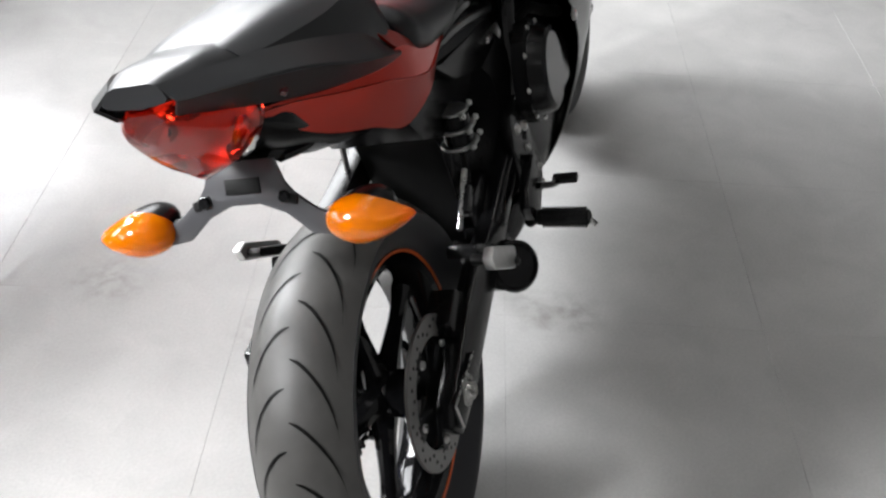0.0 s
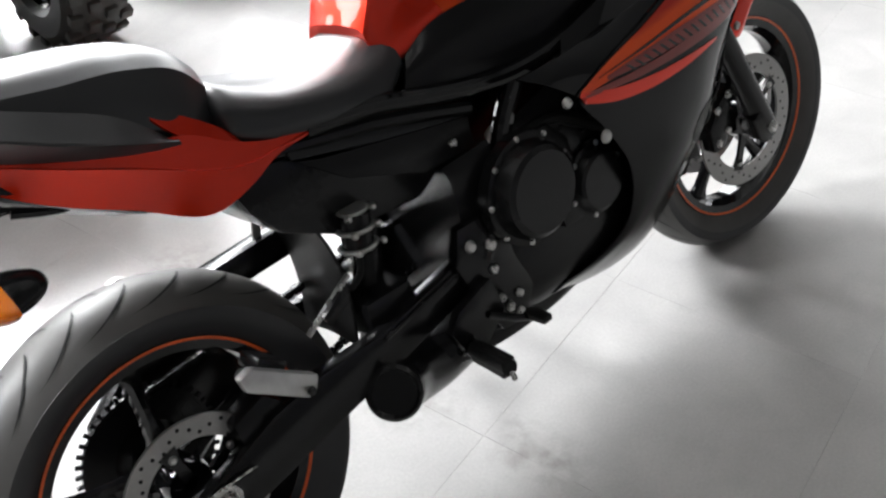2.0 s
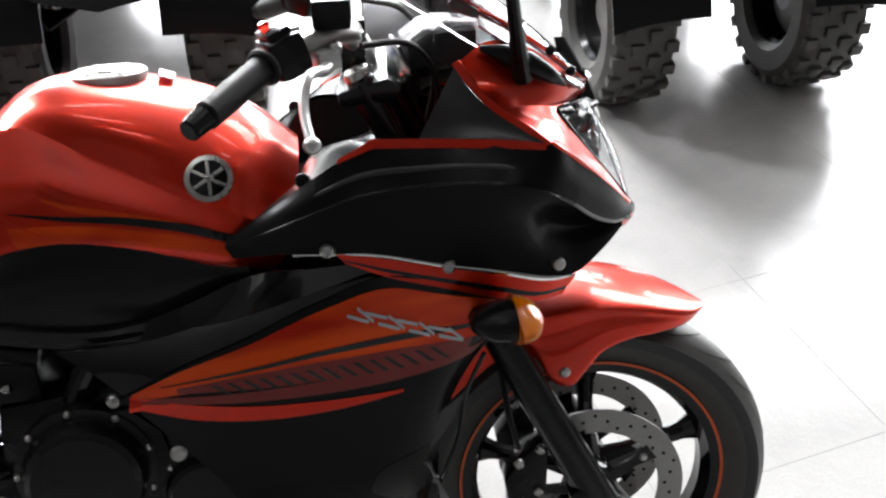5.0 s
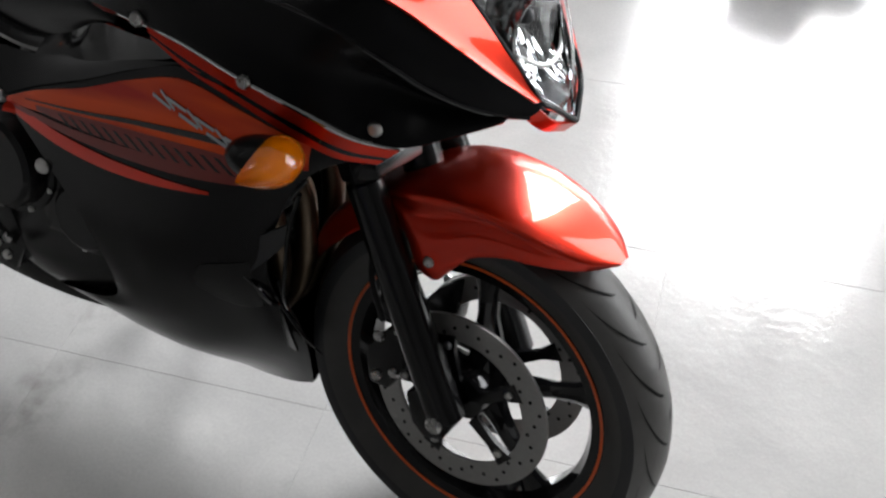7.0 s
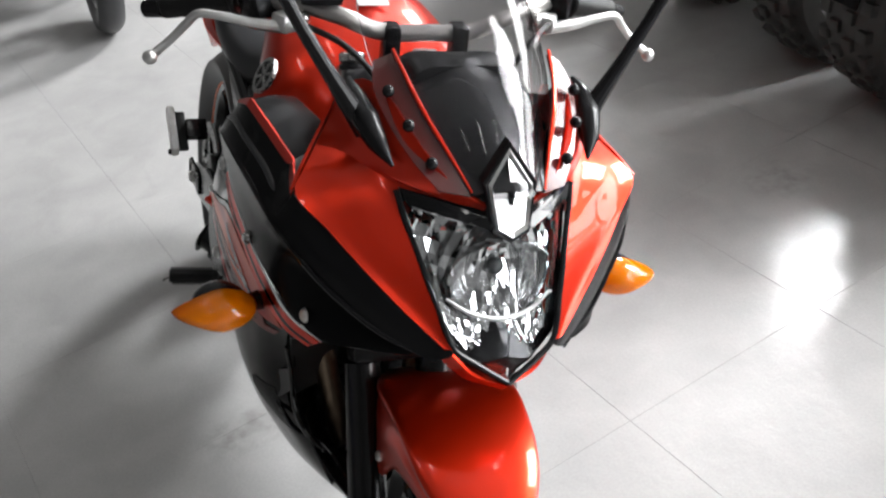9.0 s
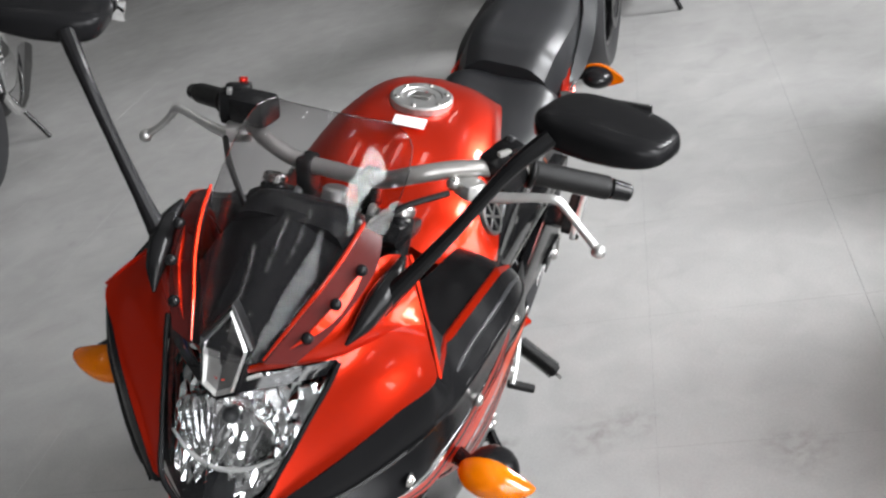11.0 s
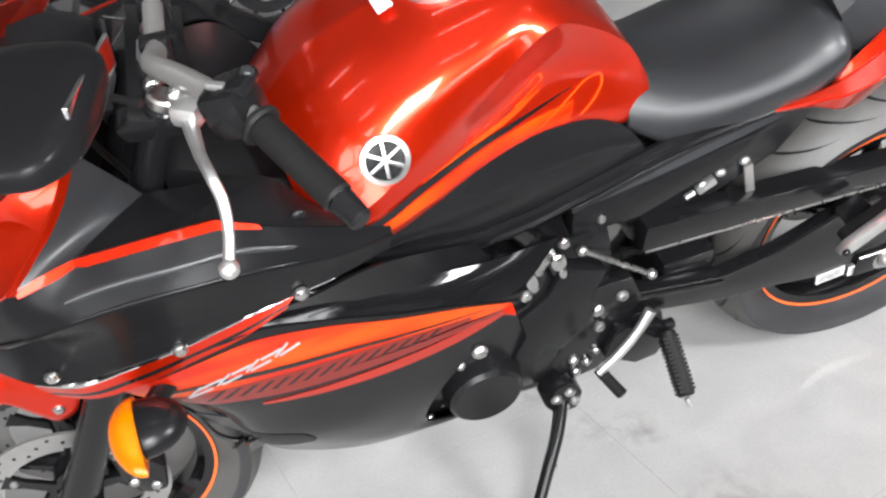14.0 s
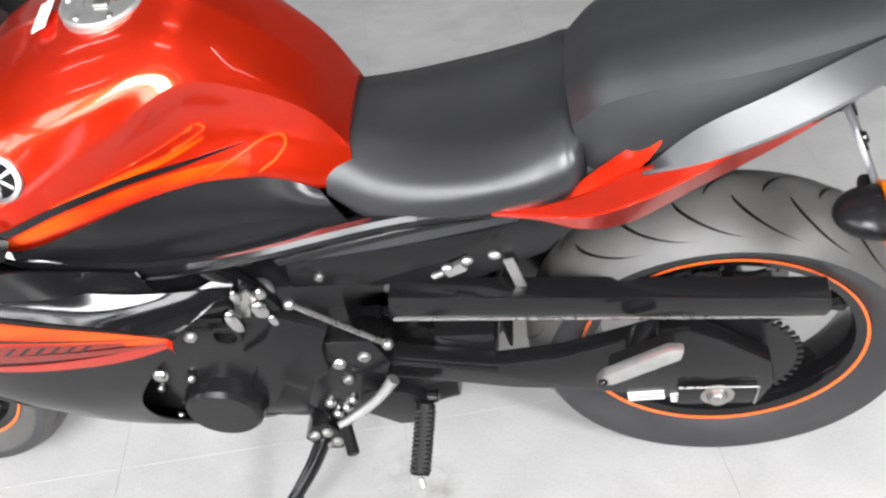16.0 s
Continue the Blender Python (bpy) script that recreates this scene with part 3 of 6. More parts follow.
# ---- tank
TANK = [
    [(.292, 0, .925), (.29, .07, .915), (.285, .13, .885), (.272, .182, .845), (.265, .188, .822), (.255, .185, .805), (.25, 0, .80)],
    [(.22, 0, .985), (.22, .10, .968), (.218, .160, .930), (.209, .201, .878), (.205, .200, .846), (.20, .196, .815), (.20, 0, .80)],
    [(.13, 0, 1.025), (.13, .112, 1.002), (.13, .156, .968), (.130, .178, .914), (.12, .172, .872), (.12, .176, .828), (.12, 0, .80)],
    [(.04, 0, 1.042), (.04, .102, 1.022), (.04, .138, .995), (.035, .148, .953), (.03, .132, .895), (.03, .140, .835), (.03, 0, .80)],
    [(-.06, 0, 1.038), (-.06, .070, 1.028), (-.068, .098, 1.012), (-.086, .110, .998), (-.072, .090, .905), (-.07, .110, .832), (-.07, 0, .80)],
    [(-.13, 0, .990), (-.13, .052, .983), (-.134, .076, .975), (-.139, .092, .964), (-.140, .080, .885), (-.14, .100, .815), (-.14, 0, .79)],
    [(-.188, 0, .930), (-.190, .044, .924), (-.194, .062, .917), (-.200, .076, .906), (-.197, .078, .86), (-.186, .094, .788), (-.18, 0, .78)],
    [(-.232, 0, .850), (-.233, .044, .848), (-.233, .058, .846), (-.234, .070, .840), (-.234, .078, .82), (-.226, .086, .79), (-.22, 0, .79)],
]
def lerp(p, q, t):
    return tuple(a + (b - a) * t for a, b in zip(p, q))


def creased_hull(stations, at, nu, n0, n1):
    """Like hull, but with a sharp fold along the point number at of each half section."""
    lines = [spl([s[j] for s in stations], nu) for j in range(len(stations[0]))]
    g = []
    for i in range(nu):
        row = [ln[i] for ln in lines]
        half = list(spl(row[:at + 1], n0)) + list(spl(row[at:], n1))[1:]
        g.append([tuple(q) for q in half] + [(q[0], -q[1], q[2]) for q in half[-2:0:-1]])
    return rows_mesh(g, closed=True)


tank_bm = creased_hull(TANK, 3, 60, 26, 26)
TREE = BVHTree.FromBMesh(tank_bm)
tank = part("fuel_tank", tank_bm, RED, bike, "glossy metallic red fuel tank", sharp=32)
cap_top = 1.043
part("tank_cap", lathe([(0.0, 0.0), (0.022, 0.0), (0.024, 0.002), (0.034, 0.002), (0.036, 0.004), (0.050, 0.004), (0.054, 0.001), (0.054, -0.01), (0.0, -0.01)], (0, 0, 0), 48, close=False), CAST, tank,
     "round brushed metal fuel cap", m=pose(.038, 0, cap_top) @ Matrix.Rotation(radians(90), 4, "X"))
for k in range(6):
    a = k * math.pi / 3
    part("cap_screw", rod((.038 + .043 * math.cos(a), .043 * math.sin(a), cap_top + .002), (.038 + .043 * math.cos(a), .043 * math.sin(a), cap_top + .0065), 0.004, seg=10), STEEL, tank)
part("cap_lock", block((.036, 0, cap_top + .003), (.02, .03, .005), 0.002), STEEL, tank)
part("warning_label", block((.117, .008, 1.0335), (.022, .055, .0015), 0.0004, (0, 21, 4)), WHITE, tank, "white and orange paper label")
for s in (1, -1):
    o = decal([[(.24, .815), (.14, .830), (.03, .836), (-.04, .836), (-.10, .830)], [(.245, .823), (.14, .850), (.05, .859), (-.03, .861), (-.112, .858)]], TREE, s, 28, 6)
    part("tank_flame", o, FLAME, tank, "orange flame graphic on the tank side")
    o = decal([[(.13, .866), (.05, .873), (-.02, .880), (-.06, .892)], [(.13, .869), (.05, .880), (-.02, .888), (-.062, .896)]], TREE, s, 22, 5)
    part("tank_flame", o, FLAME, tank, "upper tongue of the flame graphic")
    for loop in ([(-.05, .842), (-.105, .866), (-.140, .879), (-.158, .878), (-.160, .866), (-.148, .850), (-.118, .834)], [(.06, .884), (.01, .894), (-.035, .908), (-.064, .918), (-.068, .910), (-.052, .899), (-.02, .888)]):
        mid_ = np.mean(loop, axis=0)
        o = decal([loop, [tuple(np.array(p) + (mid_ - p) / np.hypot(*(mid_ - p)) * .0035) for p in loop]], TREE, s, 34, 3, 0.0016)
        part("flame_outline", o, ORANGE if s > 0 else RED, tank, "thin painted loop of the flame")
    o = decal([[(.235, .830), (.13, .856), (.05, .864), (-.03, .867), (-.11, .876)], [(.24, .842), (.13, .868), (.05, .874), (-.03, .873), (-.11, .877)]], TREE, s, 24, 4, 0.0022)
    part("tank_streak", o, GLOSS, tank, "thin black streak through the flame")
    h = TREE.ray_cast(Vector((.172, s * .6, .925)), Vector((0, -s, 0)))
    up = h[1].to_track_quat("Z", "Y").to_matrix().to_4x4()
    at = Matrix.Translation(h[0]) @ up
    badge = part("round_badge", lathe([(0, .003), (.024, .003), (.025, .0), (0, .0)], (0, 0, 0), 32, close=False), GLOSS, tank, "round black badge with a silver ring", m=at @ Matrix.Rotation(radians(90), 4, "X"))
    part("badge_ring", lathe([(.031, .0035), (.0245, .0045), (.0245, -.002), (.032, -.002)], (0, 0, 0), 36), STEEL, badge, "silver ring", m=at @ Matrix.Rotation(radians(90), 4, "X"))
    for k in range(3):
        part("badge_bar", block((0, 0, .0038), (.046, .0045, .002), .0008, (0, 0, 30 + 60 * k)), STEEL, badge, m=at)

# knee panels and the frame's upper tube
for s in (1, -1):
    kp = patch([[(.21, s * .19, .812), (.12, s * .172, .829), (.03, s * .138, .836), (-.07, s * .112, .834), (-.14, s * .101, .818), (-.185, s * .096, .79)],
                [(.21, s * .195, .79), (.12, s * .175, .79), (.03, s * .152, .785), (-.07, s * .132, .785), (-.14, s * .122, .785), (-.20, s * .11, .775)],
                [(.21, s * .17, .765), (.09, s * .16, .725), (0, s * .14, .708), (-.10, s * .125, .712), (-.17, s * .12, .727), (-.22, s * .118, .738)]], 30, 10, 0.004)
    part("knee_panel", kp, SATIN, bike, "matt black knee panel below the tank")
    t = tube([(.27, s * .17, .80), (.20, s * .172, .762), (.09, s * .162, .722), (0, s * .142, .703), (-.10, s * .127, .708), (-.17, s * .122, .722), (-.29, s * .122, .752), (-.41, s * .12, .764)], 0.0155, 50, 12)
    part("frame_tube", t, GLOSS, bike, "black tubular frame rail")
    t = tube([(.0, s * .135, .70), (-.05, s * .13, .62), (-.09, s * .13, .52), (-.15, s * .13, .42)], 0.018, 20, 12)
    part("frame_tube", t, GLOSS, bike)
    sp = part("side_panel", prism([(-.106, .660), (-.104, .606), (-.216, .608), (-.354, .660), (-.44, .726), (-.395, .711), (-.281, .690)], s * .088, s * .117, .003), SATIN, bike, "black side panel under the seat")
    part("panel_ledge", patch([sided([(-.106, .117, .662), (-.281, .117, .692), (-.44, .116, .728)], s), sided([(-.102, .108, .682), (-.281, .108, .710), (-.44, .112, .740)], s)], 14, 4, .004), GREYPL, sp, "dark grey bevelled ledge of the panel")
    part("seat_rail", tube(sided([(-.10, .112, .672), (-.29, .108, .722), (-.45, .10, .748), (-.56, .09, .775)], s), .014, 20, 10), FRAME, bike, "black seat rail")
    part("panel_bolt", bolt_mesh((-.15, s * .118, .631), 0.008, 0.006, side=s), STEEL, bike)

# ---- seats
SEAT = [
    [(-.205, 0, .845), (-.205, .05, .838), (-.20, .085, .815), (-.195, .10, .785), (-.20, 0, .76)],
    [(-.26, 0, .826), (-.26, .07, .822), (-.255, .108, .80), (-.25, .122, .757), (-.25, 0, .745)],
    [(-.33, 0, .818), (-.33, .09, .815), (-.33, .125, .797), (-.33, .135, .767), (-.33, 0, .745)],
    [(-.41, 0, .826), (-.41, .10, .824), (-.415, .134, .806), (-.42, .137, .775), (-.41, 0, .75)],
    [(-.475, 0, .846), (-.475, .105, .844), (-.485, .134, .822), (-.49, .134, .785), (-.48, 0, .76)],
    [(-.515, 0, .862), (-.515, .10, .859), (-.522, .126, .838), (-.525, .124, .795), (-.52, 0, .77)],
    [(-.53, 0, .858), (-.53, .09, .853), (-.532, .112, .835), (-.533, .11, .80), (-.53, 0, .78)],
]
part("seat_base", hull([[(-.42, 0, .80), (-.42, .09, .79), (-.42, .108, .775), (-.42, 0, .76)], [(-.55, 0, .84), (-.55, .10, .83), (-.55, .122, .79), (-.55, 0, .76)], [(-.64, 0, .87), (-.64, .10, .86), (-.64, .118, .82), (-.64, 0, .78)]], 14, 10), SATIN, bike, "black plastic seat base")
part("rider_seat", hull(SEAT, 34, 20), VINYL, bike, "black vinyl rider seat", sharp=70)
PSEAT = [
    [(-.512, 0, .895), (-.514, .060, .890), (-.519, .092, .868), (-.530, .104, .835), (-.536, .108, .815), (-.54, 0, .80)],
    [(-.545, 0, .928), (-.545, .070, .921), (-.550, .098, .903), (-.560, .116, .855), (-.564, .122, .824), (-.56, 0, .80)],
    [(-.62, 0, .953), (-.62, .078, .946), (-.622, .104, .931), (-.626, .120, .890), (-.632, .126, .858), (-.62, 0, .83)],
    [(-.71, 0, .967), (-.71, .078, .960), (-.713, .104, .943), (-.716, .116, .912), (-.72, .118, .890), (-.71, 0, .86)],
    [(-.80, 0, .978), (-.80, .068, .973), (-.805, .092, .957), (-.808, .098, .938), (-.81, .098, .922), (-.80, 0, .89)],
    [(-.875, 0, .985), (-.875, .055, .981), (-.88, .076, .969), (-.88, .077, .956), (-.88, .074, .945), (-.87, 0, .92)],
]
part("passenger_seat", creased_hull(PSEAT, 2, 40, 12, 14), VINYL, bike, "raised black vinyl passenger seat", sharp=24)

# ---- tail
for s in (1, -1):
    edge = sided([(-.597, .131, .826), (-.66, .127, .885), (-.75, .116, .928), (-.84, .094, .962), (-.92, .07, .985), (-.985, .03, .998)], s)
    fold = sided([(-.600, .138, .832), (-.66, .149, .856), (-.75, .147, .892), (-.84, .131, .934), (-.92, .102, .963), (-.99, .05, .982)], s)
    foot = sided([(-.598, .134, .824), (-.67, .130, .842), (-.75, .102, .864), (-.84, .082, .898), (-.92, .066, .934), (-.98, .035, .962)], s)
    part("grey_tail_panel", joined(patch([edge, fold], 30, 5, .004), patch([fold, foot], 30, 5, .004)), GREYPL, bike, "dark grey plastic tail side panel with a folded edge")
    top = sided([(-.41, .130, .768), (-.47, .137, .777), (-.535, .140, .802), (-.585, .138, .832), (-.66, .130, .844), (-.745, .100, .860), (-.82, .080, .886), (-.887, .070, .908)], s)
    crease = sided([(-.41, .131, .763), (-.47, .139, .764), (-.532, .145, .766), (-.575, .145, .780), (-.66, .134, .818), (-.745, .103, .850), (-.82, .081, .881), (-.887, .070, .905)], s)
    low = sided([(-.41, .129, .759), (-.47, .136, .755), (-.522, .133, .730), (-.567, .114, .710), (-.675, .096, .760), (-.765, .080, .806), (-.835, .072, .856), (-.883, .068, .902)], s)
    part("red_tail_panel", joined(patch([top, crease], 40, 6, .003), patch([crease, low], 40, 8, .003)), RED, bike, "glossy red tail side panel with a sharp fold")
    part("tail_reflector", blob((-.862, s * .099, .917), (.009, .004, .007), 6, 6), REDLENS, bike, "small red side reflector")
    sp = patch([sided([(-.500, .128, .772), (-.522, .128, .806), (-.562, .126, .842), (-.598, .120, .866), (-.624, .117, .882)], s),
                sided([(-.490, .134, .770), (-.535, .138, .800), (-.572, .137, .820), (-.602, .133, .840), (-.622, .127, .866)], s)], 18, 7, .003)
    part("red_tail_spur", sp, RED, bike, "red spur between the two seats")
under = [[(-.50, 0, .735), (-.50, .05, .73), (-.50, .085, .72), (-.50, 0, .71)], [(-.62, 0, .74), (-.62, .05, .735), (-.62, .075, .73), (-.62, 0, .71)],
         [(-.75, 0, .84), (-.75, .06, .835), (-.75, .075, .81), (-.75, 0, .77)], [(-.83, 0, .91), (-.83, .07, .90), (-.83, .082, .862), (-.83, 0, .81)], [(-.885, 0, .94), (-.885, .06, .93), (-.885, .070, .90), (-.88, 0, .845)]]
part("tail_underside", hull(under, 20, 10), SATIN, bike, "black plastic tail underside")
part("tail_end_cover", hull([[(-.86, 0, .985), (-.86, .05, .98), (-.87, .075, .965), (-.87, 0, .95)], [(-.93, 0, .998), (-.93, .05, .993), (-.935, .068, .975), (-.93, 0, .962)], [(-.985, 0, 1.0), (-.985, .03, .997), (-.99, .04, .985), (-.985, 0, .972)]], 14, 10), GREYPL, bike, "dark grey tail end cover")
LAMP = [[(-.875, 0, .945), (-.875, .05, .94), (-.88, .078, .915), (-.885, .06, .875), (-.885, 0, .85)],
        [(-.92, 0, .96), (-.92, .045, .955), (-.925, .070, .925), (-.925, .05, .875), (-.92, 0, .845)],
        [(-.965, 0, .968), (-.965, .035, .963), (-.968, .05, .94), (-.96, .035, .90), (-.95, 0, .868)],
        [(-.99, 0, .968), (-.99, .02, .965), (-.99, .026, .955), (-.988, .02, .94), (-.985, 0, .93)]]
tl = part("tail_light", hull(LAMP, 20, 16), REDLENS, bike, "red tail light lens")
part("tail_light_reflector", hull([[(-.880, 0, .938), (-.880, .044, .934), (-.884, .068, .912), (-.888, .052, .878), (-.888, 0, .858)], [(-.892, 0, .930), (-.892, .030, .926), (-.895, .046, .908), (-.896, .036, .884), (-.896, 0, .872)]], 8, 16), CAST, tl, "bright backing behind the lens", sharp=20)
for s in (1, -1):
    part("tail_light_reflector", blob((-.893, s * .038, .884), (.016, .026, .027), 11, 8), CHROME, tl, "faceted bright reflector", smooth=False)

# plate bracket and rear indicators
SLOPE = pose(-.862, 0, .799) @ Matrix(((0, .90, .43, 0), (1, 0, 0, 0), (0, -.43, .90, 0), (0, 0, 0, 1)))
arms = [(.045, .030), (.055, .0), (.066, -.014), (.092, -.034), (.118, -.046), (.114, -.070), (.086, -.066), (.055, -.040), (.020, -.026)]
br = part("plate_bracket", prism(arms + [(-x, z) for x, z in arms[::-1]], -.004, .004, .002), BRACKET, bike, "broad dark grey plastic licence plate bracket", m=SLOPE)
part("bracket_slot", block((0, -.005, -.002), (.048, .003, .020), .001), SOFTRUB, br, "dark slot", m=SLOPE)
part("bracket_neck", hull([[(-.77, 0, .825), (-.77, .030, .82), (-.77, .034, .80), (-.77, 0, .795)], [(-.82, 0, .832), (-.82, .030, .828), (-.82, .034, .806), (-.82, 0, .80)], [(-.850, 0, .830), (-.850, .028, .826), (-.850, .032, .806), (-.850, 0, .802)]], 10, 8), SATIN, br, "black neck under the tail")
for s in (1, -1):
    part("bracket_slot", block((s * .060, -.005, -.020), (.026, .003, .012), .001, (0, s * 18, 0)), SOFTRUB, br, "dark slot", m=SLOPE)
    part("bracket_bolt", rod((s * .056, -.010, -.019), (s * .056, -.003, -.019), .008, seg=12), FRAME, br, m=SLOPE)
    part("mudguard_strut", tube([(-.70, s * .03, .775), (-.75, s * .034, .785), (-.80, s * .024, .80)], 0.010, 10, 8), SATIN, br)


def indicator(x, y, z, facing, s, m=None, tip=None):
    """A stalk lamp: a dark shell behind, an amber lens on the side that faces along x."""
    ob = part("turn_signal", blob((x, s * y, z), (.056, .041, .026), 24, 16), SATIN, bike, "amber turn signal on a short black stalk", m=m)
    for v in ob.data.vertices:
        if (v.co.x - x) * facing > 0.004:
            v.co.x = x + facing * 0.004
    lens = blob((x + facing * 0.003, s * (y + 0.004), z), (.037, .051, .031), 28, 18)
    for v in lens.verts:
        o = (v.co.y * s - y) / .054
        if o > 0:
            v.co.z = z + (v.co.z - z) * (1 - .45 * o**1.5)
            v.co.y += s * .012 * o**3
    bmesh.ops.bisect_plane(lens, geom=lens.verts[:] + lens.edges[:] + lens.faces[:], plane_co=(x + facing * 0.002, 0, 0), plane_no=(facing, 0, 0), clear_inner=True)
    bmesh.ops.holes_fill(lens, edges=lens.edges)
    part("lens", lens, AMBER, ob, "amber lens")
    bowl_ = blob((x + facing * 0.004, s * (y + 0.002), z), (.020, .042, .027), 20, 14)
    bmesh.ops.bisect_plane(bowl_, geom=bowl_.verts[:] + bowl_.edges[:] + bowl_.faces[:], plane_co=(x + facing * 0.005, 0, 0), plane_no=(facing, 0, 0), clear_inner=True)
    bmesh.ops.holes_fill(bowl_, edges=bowl_.edges)
    part("reflector", bowl_, WHITE, ob, "pale reflector behind the amber lens")
    return ob


for s in (1, -1):
    i = indicator(-.880, .152, .753, -1, s)
    part("stalk", rod((-.876, s * .09, .744), (-.868, s * .125, .752), 0.010), SOFTRUB, i)

# ---- swingarm, chain, rear brake
for s in (1, -1):
    top = [(-.10, .475), (-.22, .435), (-.38, .402), (-.48, .418), (-.60, .468), (-.665, .478), (-.715, .45), (-.79, .39), (-.80, .33), (-.78, .272), (-.70, .282), (-.60, .305), (-.50, .325), (-.40, .335), (-.25, .37), (-.12, .39)]
    if s < 0:
        top = [(-.10, .475), (-.22, .435), (-.38, .402), (-.50, .400), (-.60, .385), (-.70, .345), (-.765, .325), (-.785, .295), (-.765, .262), (-.70, .262), (-.60, .282), (-.50, .305), (-.40, .325), (-.25, .36), (-.12, .39)]
    arm = part("swingarm", prism(top, s * 0.098, s * 0.128, 0.006), FRAME, bike, "black box-section swingarm")
    part("arm_weld_rib", tube([(-.15, s * .13, .435), (-.25, s * .13, .418), (-.38, s * .13, .392)], 0.004, 12, 8), FRAME, arm)
    part("chain_adjuster", block((-.715, s * .131, .31), (.12, .008, .05), 0.003), FRAME, arm, "black chain adjuster block")
    part("adjuster_edge", rod((-.655, s * .136, .336), (-.775, s * .136, .334), .0016, seg=6), STEEL, arm, "bright adjuster edge")
    part("adjuster_end", rod((-.776, s * .136, .334), (-.772, s * .136, .286), .002, seg=6), STEEL, arm, "bright adjuster end")
    part("axle_nut", bolt_mesh((-.715, s * .134, .31), 0.017, 0.014, side=s), STEEL, arm)
    part("axle_washer", lathe([(0.0, s * .003), (0.026, s * .003), (0.027, 0), (0, 0)], (-.715, s * .133, .31), 24, close=False), STEEL, arm)
    if s > 0:
        line = [(-.530, .478), (-.540, .496), (-.630, .556), (-.652, .554), (-.648, .532), (-.552, .470)]
        y0, y1, back = .197, .213, [(-.548, .482), (-.552, .494), (-.632, .545), (-.642, .542), (-.640, .532), (-.556, .476)]
    else:
        line = [(-.562, .440), (-.553, .462), (-.645, .528), (-.668, .522), (-.662, .498), (-.578, .436)]
        y0, y1, back = .196, .213, [(-.572, .447), (-.566, .458), (-.645, .517), (-.656, .512), (-.652, .500), (-.580, .445)]
    part("passenger_footpeg", prism(line, s * y0, s * y1, 0.005), CAST, arm, "silver end of the passenger footpeg")
    part("passenger_peg_body", prism(back, s * 0.172, s * (y0 + .001), 0.005), SOFTRUB, arm, "black passenger footpeg body")
    part("peg_bracket", block((-.60, s * .150, .49), (.05, .05, .022), 0.005, (0, 35, 0)), FRAME, arm)
    part("peg_bolt", bolt_mesh((line[0][0] - .010, s * y1, line[0][1] + .006), 0.007, 0.007, side=s), FRAME, arm)
part("arm_cross_brace", block((-.33, 0, .41), (.10, .20, .07), 0.015), FRAME, bike, "black swingarm cross brace")
for x in (-.672, -.606):
    st = part("warning_sticker", block((x, .1293, .302 + .09 * (x + .64)), (.056, .002, .024), .0005, (0, 5, 0)), WHITE, bike, "white printed swingarm sticker")
    for k in range(3):
        part("print_bar", block((x, .1306, .309 - .006 * k + .09 * (x + .64)), (.044, .0008, .002), 0, (0, 5, 0)), GREYPL, st)
guard = [(-.236, .566), (-.229, .512), (-.30, .508), (-.858, .481), (-.866, .496), (-.862, .524)]
cg = part("chain_guard", prism(guard, .072, .112, 0.003), FRAME, bike, "glossy black chain guard")
# gleam along the black guard's lower edge, made as a thin steel bar
part("guard_gleam", rod((-.235, .1125, .512), (-.855, .1125, .481), .0022, seg=8), STEEL, cg, "pale steel line as the gleam on the guard's lower edge")
part("rear_sprocket", lathe([(.112, .066), (.112, .073), (.06, .075), (.06, .064)], RA, 60), ENGINE, bike, "dark steel rear sprocket")
teeth = []
for k in range(44):
    a = 2 * math.pi * k / 44
    teeth.append(block((RA[0] + .116 * math.cos(a), RA[1] + .070, RA[2] + .116 * math.sin(a)), (.012, .006, .007), .001, (0, -math.degrees(a), 0)))
tagged(part("sprocket_teeth", joined(*teeth), ENGINE, bike), kind="stuff")
for x0, z0, x1, z1 in ((-.05, .475, -.715, .424), (-.05, .40, -.715, .20)):
    links, n = [], 44
    for k in range(n):
        t = (k + .5) / n
        links.append(block((x0 + (x1 - x0) * t, .060, z0 + (z1 - z0) * t), (.0145, .016 if k % 2 else .010, .013), 0.002, (0, -math.degrees(math.atan2(z1 - z0, x1 - x0)), 0)))
    tagged(part("chain_run", joined(*links), ENGINE, bike, "dark drive chain"), kind="stuff")
part("rear_caliper", prism([(-.60, .42), (-.56, .38), (-.60, .30), (-.65, .32), (-.66, .40)], -.115, -.07, 0.008), ENGINE, bike, "black rear brake caliper")
part("inner_mudguard", patch([[(x, -.072, z - .008), (x, 0, z), (x, .072, z - .008)] for x, z in ((-.47, .668), (-.415, .610), (-.388, .53), (-.385, .45), (-.395, .38))], 12, 18, .005), SOFTRUB, bike, "black inner mudguard ahead of the rear tyre")

# shock and linkage, right side
part("shock_body", rod((-.29, -.03, .56), (-.33, -.03, .40), 0.026), ENGINE, bike, "black rear shock absorber")
box = [(-.535, .725), (-.51, .668), (-.472, .618), (-.37, .565), (-.21, .555), (-.13, .60), (-.13, .725)]
part("under_seat_box", prism(box, -.082, .082, .006), ENGINE, bike, "black box under the seat")

